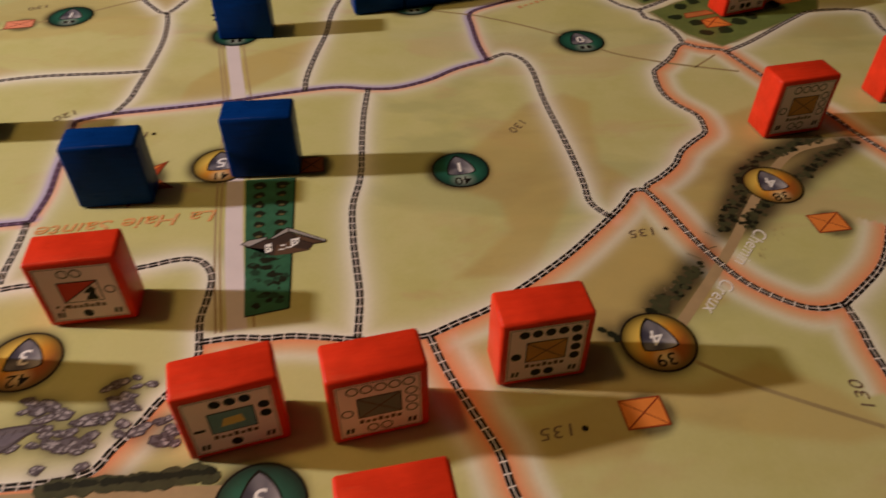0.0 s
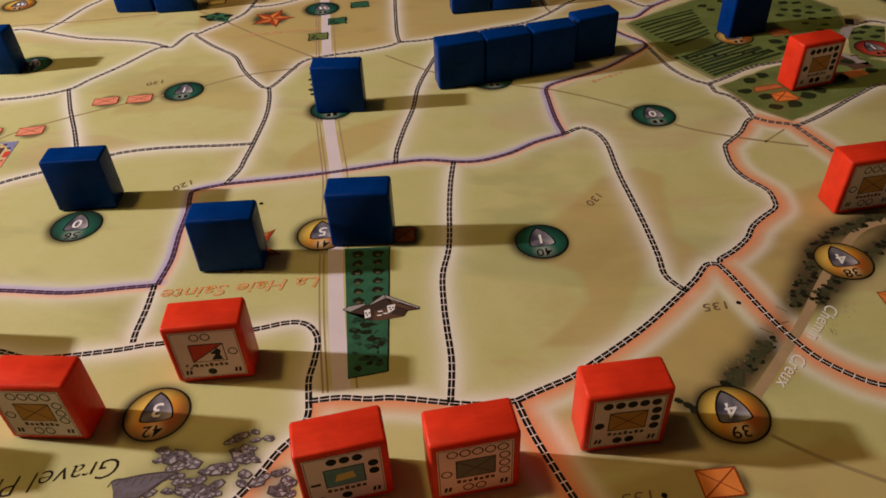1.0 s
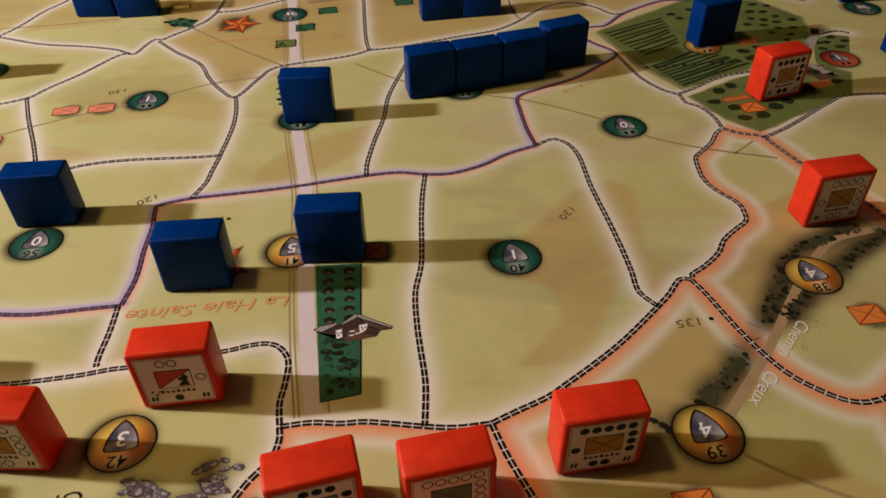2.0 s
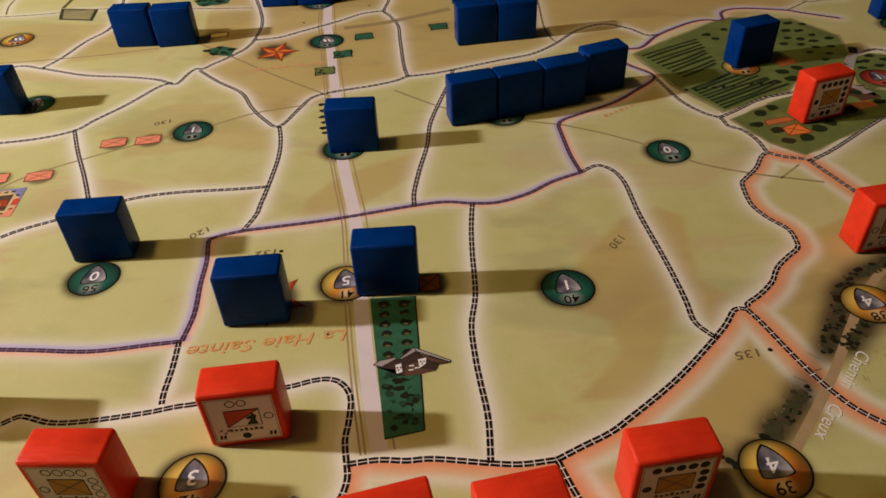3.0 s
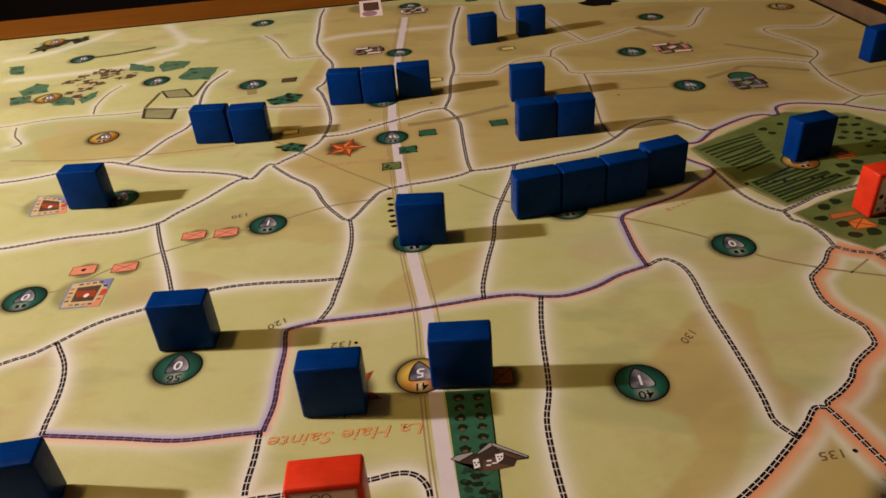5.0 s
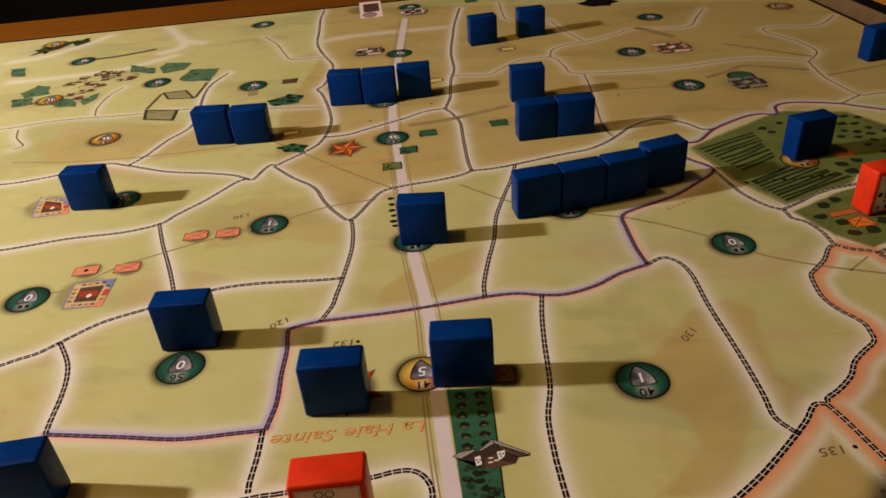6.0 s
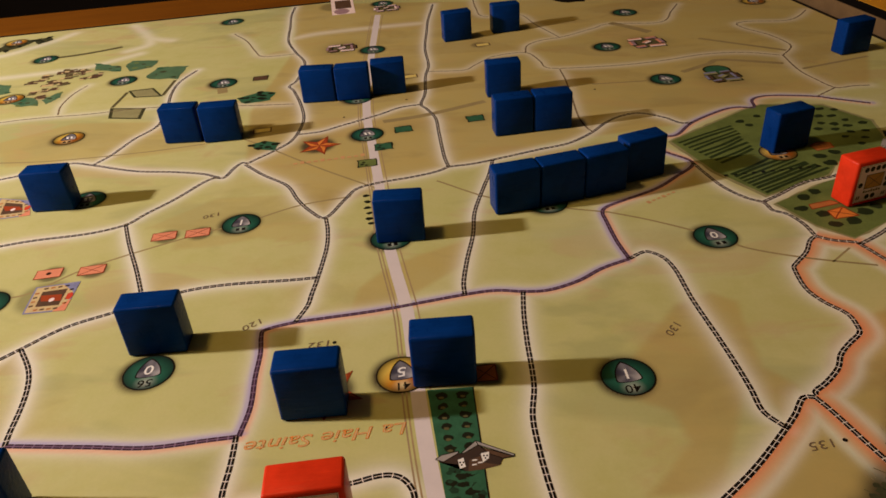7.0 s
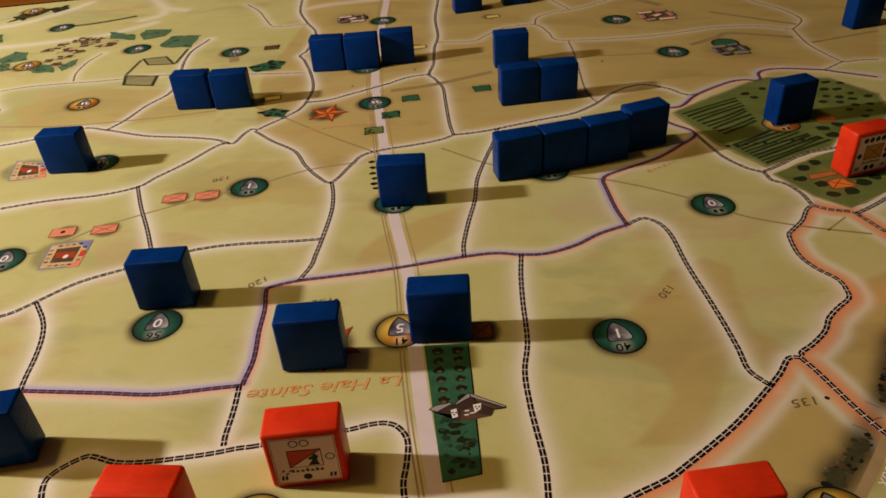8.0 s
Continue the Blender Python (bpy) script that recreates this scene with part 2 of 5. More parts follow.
OCHRE_INK = plain("ochre_ink", (0.62, 0.30, 0.07), 0.5, 0.18, 200.0)
GREY_INK = plain("grey_green_ink", (0.17, 0.19, 0.17), 0.5, 0.2, 200.0)
TEAL_INK = plain("teal_ink", (0.16, 0.33, 0.37), 0.5, 0.25, 200.0)
SCARLET_INK = plain("scarlet_ink", (0.66, 0.07, 0.035), 0.5, 0.1, 200.0)
BAND_INK = plain("box_side_ink", (0.17, 0.105, 0.05), 0.5, 0.35, 60.0)
BOX_BLACK = plain("black_board", (0.006, 0.005, 0.005), 0.6, 0.3, 60.0)
BOX_YELLOW = plain("yellow_card", (0.80, 0.36, 0.035), 0.45, 0.2, 30.0)


# ---- mesh helpers ----
def part(name, bm, material, parent=None, label=""):
    me = bpy.data.meshes.new(name)
    bm.to_mesh(me)
    bm.free()
    me.materials.append(material)
    ob = new(name, me)
    ob.parent = parent
    if label:
        tagged(ob, label)
    return ob


def sheet_part(name, verts, faces, material, parent=None, label=""):
    me = bpy.data.meshes.new(name)
    me.from_pydata(verts, [], faces)
    me.materials.append(material)
    ob = new(name, me)
    ob.parent = parent
    if label:
        tagged(ob, label)
    return ob


def empty(name, place=(0, 0, 0), turn=0.0, parent=None):
    ob = new(name)
    ob.empty_display_size = 0.01
    ob.matrix_basis = pose(*place, 0, 0, turn)
    ob.parent = parent
    return ob


def slab(x0, x1, y0, y1, z0, z1, bevel=0.0, segments=2):
    bm = bmesh.new()
    bmesh.ops.create_cube(bm, size=1.0)
    bmesh.ops.scale(bm, vec=(x1 - x0, y1 - y0, z1 - z0), verts=bm.verts)
    bmesh.ops.translate(bm, vec=((x0 + x1) / 2, (y0 + y1) / 2, (z0 + z1) / 2), verts=bm.verts)
    if bevel:
        bmesh.ops.bevel(bm, geom=bm.edges[:], offset=bevel, segments=segments, profile=0.5, affect="EDGES")
    return bm


def spline(points, step=0.25):
    """A smooth line through a few points, in centimetres, in even small steps."""
    p = np.array(points, float)
    p = np.vstack([2 * p[0] - p[1], p, 2 * p[-1] - p[-2]])
    out = []
    for a, b, c, d in zip(p, p[1:], p[2:], p[3:]):
        n = max(2, int(np.linalg.norm(c - b) / step))
        for s in np.arange(n) / n:
            out.append(0.5 * (2 * b + (c - a) * s + (2 * a - 5 * b + 4 * c - d) * s * s + (3 * b - a - 3 * c + d) * s ** 3))
    out.append(p[-2])
    return np.array(out)


def ribbon(name, points, width, z, material, parent, dash=None, rows=(0.0,)):
    """A flat printed line along a smooth path; dash: length and gap; rows: offsets of parallel lines. In centimetres."""
    line = spline(points, 0.12)
    leg = np.r_[0, np.cumsum(np.linalg.norm(np.diff(line, axis=0), axis=1))]

    def at(s):
        return np.array([np.interp(s, leg, line[:, 0]), np.interp(s, leg, line[:, 1])])

    spans, s = [], 0.0
    while s < leg[-1] - 0.05:
        e = min(leg[-1], s + (dash[0] if dash else 0.25))
        spans.append((s, e))
        s = e + (dash[1] if dash else 0.0)
    verts, faces = [], []
    if not dash:
        for off in rows:
            base = len(verts)
            d = np.gradient(line, axis=0)
            d /= np.linalg.norm(d, axis=1)[:, None] + 1e-9
            for q, t in zip(line, d):
                for side in (-0.5, 0.5):
                    o = off + side * width
                    verts.append(((q[0] - t[1] * o) * CM, (q[1] + t[0] * o) * CM, z * INK_RISE))
            faces += [(base + 2 * k + 1, base + 2 * k + 3, base + 2 * k + 2, base + 2 * k)[::-1] for k in range(len(line) - 1)]
        spans = []
    for off in rows:
        for a, b in spans:
            base = len(verts)
            for s in (a, (a + b) / 2, b):
                d = at(min(leg[-1], s + 0.04)) - at(max(0, s - 0.04))
                d /= np.linalg.norm(d) + 1e-9
                nrm = np.array([-d[1], d[0]])
                for side in (-0.5, 0.5):
                    q = at(s) + nrm * (off + side * width)
                    verts.append((q[0] * CM, q[1] * CM, z * INK_RISE))
            faces += [(base, base + 2, base + 3, base + 1), (base + 2, base + 4, base + 5, base + 3)]
    faces = [f[::-1] for f in faces]
    return sheet_part(name, verts, faces, material, parent)


def outline(name, points, z, material, parent, label=""):
    """One flat printed shape from its corners, in centimetres."""
    bm = bmesh.new()
    bm.faces.new([bm.verts.new((x * CM, y * CM, z * INK_RISE)) for x, y in points])
    bmesh.ops.triangulate(bm, faces=bm.faces[:])
    for f in bm.faces:
        if f.normal.z < 0:
            f.normal_flip()
    return part(name, bm, material, parent, label)


def oval_points(cx, cy, rx, ry, turn=0.0, n=40, pinch=0.0):
    out = []
    for k in range(n):
        a = 2 * math.pi * k / n
        x, y = rx * math.cos(a), ry * math.sin(a)
        x *= 1 - pinch * abs(y / ry) ** 2
        c, s = math.cos(radians(turn)), math.sin(radians(turn))
        out.append((cx + x * c - y * s, cy + x * s + y * c))
    return out


def blob_points(cx, cy, r, rng, n=11, flat=0.7, turn=0.0):
    out = []
    for k in range(n):
        a = 2 * math.pi * k / n
        q = r * rng.uniform(0.75, 1.2)
        x, y = q * math.cos(a), q * math.sin(a) * flat
        c, s = math.cos(turn), math.sin(turn)
        out.append((cx + x * c - y * s, cy + x * s + y * c))
    return out


def ragged(points, rng, wobble=0.12, step=0.35):
    """A hand-drawn edge: each side cut into short uneven strokes."""
    out = []
    for (ax, ay), (bx, by) in zip(points, points[1:] + points[:1]):
        n = max(1, int(math.hypot(bx - ax, by - ay) / step))
        for k in range(n):
            s = k / n
            out.append((ax + (bx - ax) * s + rng.uniform(-wobble, wobble), ay + (by - ay) * s + rng.uniform(-wobble, wobble)))
    return out


def box_points(cx, cy, w, h, turn):
    c, s = math.cos(radians(turn)), math.sin(radians(turn))
    return [(cx + x * c - y * s, cy + x * s + y * c) for x, y in ((-w / 2, -h / 2), (w / 2, -h / 2), (w / 2, h / 2), (-w / 2, h / 2))]


def lettering(name, body, x, y, size, turn, z, material, parent, shear=0.0, label="", stretch=1.0, bold=0.0):
    """Printed letters, centred at x, y in centimetres, size: the letters' height in centimetres."""
    font = bpy.data.curves.new(name, "FONT")
    font.body, font.size, font.align_x, font.align_y, font.shear = body, size * CM * 1.4, "CENTER", "CENTER", shear
    font.resolution_u = 3
    font.offset = bold * size * CM
    tmp = new("lettering_source", font)
    me = bpy.data.meshes.new_from_object(tmp)
    bpy.data.objects.remove(tmp)
    bpy.data.curves.remove(font)
    me.materials.clear()
    me.materials.append(material)
    ob = new(name, me)
    ob.parent = parent
    ob.matrix_basis = pose(x * CM, y * CM, z * INK_RISE, 0, 0, turn) @ Matrix.Diagonal((stretch, 1, 1, 1))
    if label:
        tagged(ob, label)
    return ob


# ---- the room and the table ----
ROOM = (-2.6, 2.4, -2.0, 3.2, -0.76, 1.75)


def room():
    x0, x1, y0, y1, z0, z1 = ROOM
    tagged(part("floor", slab(x0, x1, y0, y1, z0 - 0.1, z0), FLOOR), "dark wooden floor of the evening room", "floor", kind="structure")
    tagged(part("ceiling", slab(x0, x1, y0, y1, z1, z1 + 0.1), CEILING_PAINT), "off-white plastered ceiling above the table", "ceiling", kind="structure")
    tagged(part("wall_west", slab(x0 - 0.1, x0, y0, y1, z0, z1), PLASTER), "dark plastered wall in shadow", "wall", kind="structure")
    tagged(part("wall_east", slab(x1, x1 + 0.1, y0, y1, z0, z1), PLASTER), "dark plastered wall in shadow", "wall", kind="structure")
    tagged(part("wall_south", slab(x0, x1, y0 - 0.1, y0, z0, z1), PLASTER), "dark plastered wall in shadow", "wall", kind="structure")
    tagged(part("wall_north", slab(x0, x1, y1, y1 + 0.1, z0, z1), PLASTER), "dark plastered wall in shadow", "wall", kind="structure")


def table():
    t = empty("table", (0, 0, -0.003), TURN_BOARD)
    tagged(t, "orange-brown varnished wooden table under the map board", "table")
    part("tabletop", slab(-0.95, 0.92, -0.14, 0.951, -0.030, 0.0, 0.003, 3), TABLE, t)
    for x in (-0.88, 0.85):
        for y in (-0.07, 0.88):
            part("leg", slab(x - 0.03, x + 0.03, y - 0.03, y + 0.03, -0.757, -0.030, 0.004), TABLE, t)


room()
table()


# ---- the map board ----
board = tagged(empty("game_board"), "printed map board with green and tan areas and dashed borders", "game board")


def board_core():
    c = part("core", slab(U0 * CM, U1 * CM, V0 * CM, V1 * CM, -0.003, -0.0002, 0.0006), CORE, board, "dark cardboard core with bare edge")
    c.matrix_basis = pose(0, 0, 0, 0, 0, TURN_BOARD)
    # narrow dark margin round the print
    for u0, u1, v0, v1 in ((U0, U1, V1 - 0.5, V1), (U0, U1, V0, V0 + 0.4), (U0, U0 + 0.4, V0 + 0.4, V1 - 0.5), (U1 - 0.4, U1, V0 + 0.4, V1 - 0.5)):
        outline("margin", [uv_xy(u0, v0), uv_xy(u1, v0), uv_xy(u1, v1), uv_xy(u0, v1)], 0.00008, BOX_BLACK, board)


# style: P two-coloured frontier, N pale lane with no line, W pale border, F faint far border, O orange glow on the right of its way, L on the left, D on both
BORDERS = []


def border(style, *points):
    BORDERS.append((style, points))


border("P", (-14.7, 18.9), (-14.7, 20.4), (-15, 22.1), (-15.2, 23.6), (-15.5, 24.8), (-15.4, 25.2), (-14.2, 25.7), (-12.9, 26), (-10.3, 26.6), (-6.6, 27.7), (-5.1, 28), (-3.9, 27.9), (-2.7, 28), (-1.3, 28.7), (-0.1, 29.7), (1.3, 30.5))
border("P", (1.3, 30.5), (0.9, 32.1), (0.6, 34.1), (0.5, 35), (0.8, 35.6), (2, 36.4), (3.7, 37.5), (5, 38.8), (6.4, 40.6), (5.2, 42.1), (4.5, 43.1))
border("P", (4.1, 44), (5.4, 44.4), (6.3, 44.7), (7.6, 46.5), (9.8, 48.3), (11, 48.8), (12.1, 48.7), (12.3, 49.9), (12.9, 50.5), (14.1, 50.7), (16.6, 50.3), (17.6, 49.8), (19.7, 48.8))
border("P", (-23.7, 18.3), (-22.7, 18.3), (-20.3, 18.3), (-18, 18.3), (-15.8, 18.7), (-14.7, 18.9))
border("W", (-14.8, 18.9), (-14.6, 17.6), (-14.5, 16.4), (-14.4, 15.9))
border("W", (-19.6, 11.6), (-19.8, 13), (-20.1, 13.7), (-20.2, 14.2), (-19.9, 14.7), (-19.3, 15.2), (-18.9, 15.2), (-18, 15), (-16.8, 15.1), (-14.9, 15.5), (-13.9, 15.8), (-13.4, 15.9))
border("W", (-13.4, 15.9), (-11.9, 16.3), (-10.1, 16.8), (-9.3, 17.1), (-8.7, 17.2), (-8.2, 17), (-7.8, 16.4), (-7.7, 15.4), (-7.7, 14.6), (-7.5, 13.7))
border("O", (-7.5, 13.7), (-6.5, 13.9), (-5.6, 13.9), (-4.7, 14), (-2.9, 13.9), (-1.9, 13.9), (-0.8, 14.1))
border("W", (-3.9, 27.9), (-3.9, 26.2), (-3.8, 24.3), (-3.6, 21.8), (-3.7, 20), (-3.5, 18.3), (-3.3, 17.2), (-3, 15.6), (-2.9, 13.9))
border("O", (-0.8, 14.1), (0, 14.6), (1, 15.2), (1.7, 15.8), (2.8, 16.8), (3.8, 17.8), (5, 19.2), (5.8, 20.2), (6.1, 20.7), (6.4, 21.1), (6.8, 21.1))
border("W", (1.3, 30.5), (1.9, 31), (2.3, 31.1), (2.9, 30.6), (3.3, 29.5), (3.6, 27.2), (4.1, 24.6), (4.4, 22.9), (4.6, 21.5), (4.7, 20.4), (5.1, 19.8), (5.4, 19.5))
border("O", (6.9, 21.2), (6.9, 21.4), (7.5, 21.9), (8.2, 22.7), (8.6, 23.5), (9.2, 24.2), (9.8, 24.8), (9.9, 25.3), (9.8, 26.1), (9.1, 27), (8.7, 28), (8.7, 29.5), (8.9, 29.9), (9.7, 30.9), (10.2, 31.9), (10.6, 32.3))
border("D", (6.8, 21.1), (7.2, 20.3), (7.9, 18.6), (8.5, 17.4), (9.2, 16.4), (10.3, 15.6), (11.1, 15.4), (11.9, 15.6))
border("L", (11.9, 15.6), (12.8, 16.4), (13.6, 17.2), (14.2, 18.1), (14.8, 19.3))
border("O", (11.9, 15.6), (12, 14.7), (12, 13.8), (12.1, 13), (12.1, 12.2))
border("D", (-0.8, 14.1), (-0.3, 12.9), (0.5, 11.4), (1.1, 10.3), (1.4, 9.3), (1.7, 8.6))
border("L", (-7.5, 13.7), (-7.4, 13.2), (-7.5, 12.5), (-8, 11.7), (-8.4, 10.8), (-8.8, 10.1), (-9.1, 9.5), (-9.9, 9.2), (-11.2, 9), (-12, 8.9))
border("D", (10.6, 32.3), (11.3, 31.9), (12.2, 31.7), (12.4, 31.5), (13.3, 29.6), (14.2, 27.8), (15.3, 26.2), (15.8, 25), (16.5, 23.7), (16.9, 22.9))
border("W", (12.4, 31.5), (13.9, 32.6), (16.5, 34.9), (18, 35.9), (20.5, 35.9), (20.6, 34.1), (21, 32.3))
border("W", (6.4, 40.6), (6.8, 39.3), (7.4, 37.6), (8.3, 36.3), (9.1, 35.7), (9.3, 34.9), (9.9, 34.5), (10.4, 33.5), (10.6, 32.3))
border("W", (9.1, 35.8), (10.2, 36.6), (11.7, 37.8), (12.7, 38.2), (13.8, 38.6), (14.1, 38.8), (15.5, 39.5), (16.9, 41), (17.9, 42.2), (18.9, 43.4), (20.1, 44), (20.8, 43.7))
border("W", (-8.2, 40.9), (-6.5, 41.3), (-4.4, 42.2), (-2.6, 43), (-0.7, 43.8), (0.8, 45.2), (2.1, 47), (3.3, 48), (4.5, 48.3), (5.9, 47.5), (6.8, 46.5), (7.6, 46.5))
border("W", (-8.2, 40.9), (-8.6, 42.5), (-9.2, 46.1), (-9.6, 48.5), (-10.4, 50.3), (-10.9, 51.2), (-10.8, 53.4), (-11.1, 57.1), (-11.1, 59.8), (-11.8, 64.3), (-12.1, 69.3), (-12.3, 73), (-12.3, 78.8))
border("W", (-10.9, 51.2), (-12.4, 50.7), (-13.9, 49.4), (-16.1, 47.8), (-17.5, 46.8), (-19.1, 46.4))
border("W", (-19.3, 45.1), (-19.1, 46.4), (-19.2, 48.9), (-20, 51.6), (-21.3, 54.7), (-22, 55.9), (-21.7, 57.2), (-22, 61.4), (-23.6, 64.6), (-25.1, 68), (-26.1, 72.7), (-27, 76.8), (-27.4, 80.2))
border("W", (-19.3, 45.1), (-20, 43.9), (-20.9, 42.7), (-21.3, 42.1), (-21.7, 42.2), (-22, 41.5), (-22.2, 40.3), (-22.5, 40.1), (-23.7, 40.7), (-25.8, 41.1), (-28.7, 41.4), (-32, 42.4), (-33.9, 42.7), (-36.7, 41), (-39.2, 40), (-41.4, 39.7))
border("W", (-32, 42.4), (-31.4, 43.9), (-30.9, 46.4), (-30.1, 48.7), (-30.6, 51.6), (-31.6, 55.3), (-31.9, 57.9), (-31.4, 60.7))
border("W", (-21.4, 41.9), (-19.8, 40.4), (-17.9, 38.9), (-16.8, 37.1), (-15.7, 35.7), (-14.7, 35), (-14, 37), (-13.5, 38.3), (-12.3, 39), (-10.2, 39.7), (-8.9, 40.3), (-8.2, 40.9))
border("W", (-14.7, 35), (-14.3, 33.6), (-14, 31.8), (-13.9, 29.2), (-13.9, 27.8), (-13.9, 26.9), (-14.2, 25.7))
border("W", (-13.9, 29.2), (-15.3, 29), (-18.2, 28.7), (-20.2, 28.2), (-21.8, 27.3), (-23.2, 26.5), (-25, 25.4), (-26.3, 23.9), (-27, 23.1), (-27.8, 22.6), (-29.3, 21.5))
border("W", (-26.3, 23.9), (-25.2, 22.6), (-24.6, 21.5), (-24.2, 20.3), (-23.9, 19), (-23.7, 18.3))
border("W", (-26.2, 34.6), (-25, 32.4), (-23.5, 29.9), (-22, 27.2))
border("W", (-35.7, 31.5), (-33.9, 32), (-31.1, 33), (-28, 33.7), (-26.2, 34.6), (-25.5, 35.8), (-24.4, 37.5), (-23.3, 39.7), (-22.6, 40.3))
border("W", (-6.6, 27.7), (-6.7, 28.8), (-6.6, 30.8), (-6.4, 33), (-6.4, 35.3), (-6, 38), (-5.7, 39.7), (-5.5, 41.7))
border("F", (-11, 58.2), (-8.1, 58.2), (-7.3, 59.2), (-6.4, 60.5), (-5.4, 61.5), (-3, 62), (-1.9, 59.8), (-1.3, 58), (1.4, 57.8), (5, 58.1), (7.7, 58.7), (11.5, 59.9), (14.5, 59.9), (17.1, 58.9))
border("F", (-0.4, 57.6), (-0.1, 55.1), (0.1, 51.6), (0.3, 48), (0.7, 46.1), (1.1, 45.4))
border("F", (17.1, 58.9), (18.3, 60.8), (18.3, 62.2), (17.5, 64.3), (16.1, 66.3), (15.8, 67.7), (17.1, 68.2), (20, 68), (21.5, 69.1), (22.8, 71))
border("F", (17.1, 58.9), (17.2, 55.7), (17.7, 53.7), (18.5, 51.8), (19.8, 52), (20.9, 52))
border("F", (18.5, 51.8), (16.8, 50.3))
border("F", (-3, 62), (-2.8, 63.9), (-1.5, 65.2), (0.5, 66), (3.2, 68), (4.9, 69.2), (9.4, 69.1), (11, 72.5), (12, 74.9))
border("F", (0, 66), (-1.9, 70), (-3.4, 73.5), (-6.8, 73.4), (-7.7, 76.5), (-8.2, 80.5))
border("F", (-46.9, 49), (-45.2, 49.4), (-42.9, 50.4), (-40.2, 51), (-36.8, 51.4), (-32.5, 52.3), (-27.9, 52.4), (-24.6, 52.1), (-20.7, 52.1))
border("F", (-31.3, 71), (-29.3, 68.5), (-27.6, 65.4), (-26.3, 63.7), (-23.5, 64.1))
border("F", (-44.4, 49), (-43.5, 47.4), (-42.1, 46), (-42.6, 45.4))
border("F", (-39.3, 51.5), (-40, 53.3), (-40.3, 55.8), (-40, 57.8))

border("N", (-43.6, 75.7), (-41.3, 72.8), (-39.8, 70.8), (-37.3, 69.8))
border("N", (-39.8, 70.8), (-39.2, 68.6), (-40.5, 66.9))
border("N", (-25.2, 68.4), (-22.7, 70.0), (-17.2, 71.3), (-12.3, 72.1))
border("N", (-52.1, 60), (-49.1, 60.6), (-45.7, 61.5), (-42.4, 62.6), (-38.9, 66))
border("N", (-55.8, 65.8), (-53.1, 67.2), (-50.4, 71.1), (-49.3, 73.7))

# soft tan ground: strength and corners of each patch
PATCHES = []


def patch(strength, *points):
    PATCHES.append((strength, points))


patch(0.68, (-7.9, 40.9), (-1.8, 44), (7.6, 46.5), (18.2, 51.6), (20.9, 52), (29.8, 75.5), (-27.7, 81.3), (-23.8, 65.4), (-23.7, 50.7), (-21.4, 42.1), (-15, 35.4), (-12.2, 38.4))
patch(0.62, (2.8, 26.8), (4.5, 27.7), (5.5, 27), (5.4, 24.9), (5.4, 22.8), (6.4, 21.7), (5.5, 20), (4.5, 21.8), (2.4, 16.6), (-0, 16.5), (1.8, 18.8), (1.5, 20.3), (-0.5, 21.3), (0.4, 23.3))
patch(0.6, (-11.9, 26.1), (-11.7, 28.3), (-10.3, 30.3), (-6.4, 32.7), (-6.1, 31.9), (-6.6, 30.3), (-8.9, 27.9), (-10.5, 26))
patch(0.75, (2.1, 14.9), (3.6, 16.6), (6.4, 20), (7.6, 17), (8.4, 15.7), (6.7, 15), (4.7, 14.3), (3.9, 12.1), (2.2, 12.2))
patch(0.7, (8.2, 24.2), (10.3, 25.7), (12.8, 27.2), (14.2, 24.3), (15, 23.6), (12.2, 21.4), (9.3, 18.3), (8.1, 18.3), (7.3, 20.7))
patch(0.6, (4.4, 12.3), (6.3, 12.3), (8.7, 13.3), (10.5, 12.4), (11.7, 11), (10.1, 10.6), (7.3, 10.9), (5.4, 10.3), (2, 9.8), (1.1, 10.9))
patch(0.7, (-21.3, 41.7), (-19.5, 45.1), (-14, 50.2), (-10.7, 51.1), (-5.5, 45.9), (-8.3, 41.7), (-12.2, 38.8), (-14.8, 35.4), (-16.8, 37.4))
patch(0.65, (-10.5, 58.4), (-3, 62), (1.4, 57.8), (7.7, 58.7), (14.5, 59.9), (17.1, 58.9), (15.5, 67.7), (9.3, 68.7), (-0.5, 65.6), (-8, 63.9))
patch(0.5, (-41.4, 46.3), (-36.9, 49.7), (-29.9, 49.4), (-25, 46.7), (-25.1, 44.6), (-32.5, 42.8), (-38.2, 42.5))
patch(0.6, (-20.2, 63.5), (-17, 69.9), (-12.4, 67.6), (-11.4, 58.5), (-11.7, 52.3), (-18.6, 51.6), (-21, 54))
patch(0.75, (-3.4, 73.9), (10.7, 77.2), (21.4, 76.7), (19.4, 69.3), (9.6, 70.5), (0.1, 66.7))
patch(0.35, (-24.8, 34.2), (-21.8, 37.5), (-16.9, 37.8), (-14.9, 35.1), (-14.5, 33), (-15.6, 32.4), (-20.5, 33.6))
patch(0.65, (4.6, 38.5), (6.5, 39.9), (6.3, 38.6), (5.9, 38.1), (4.7, 37.4))
patch(0.4, (-22.4, 31.9), (-20.0, 32.2), (-17.6, 33.2), (-18.0, 34.0), (-20.0, 33.4), (-22.6, 32.9))
patch(0.5, (0.5, 34.4), (2.3, 36.5), (6.3, 39.9), (7.3, 38.4), (4.2, 37.1), (2.6, 36.2))
patch(0.1, (5.6, 11.4), (7.6, 10.9), (11, 10.5), (10.6, 9.5), (4.1, 9.4))
patch(0.05, (5.6, 26.4), (7.8, 28.1), (9, 26.5), (8.2, 23.5), (7.1, 22.5), (5.7, 23.1))

# printed soft shading: x, y, radius, strength
SMUDGES = []


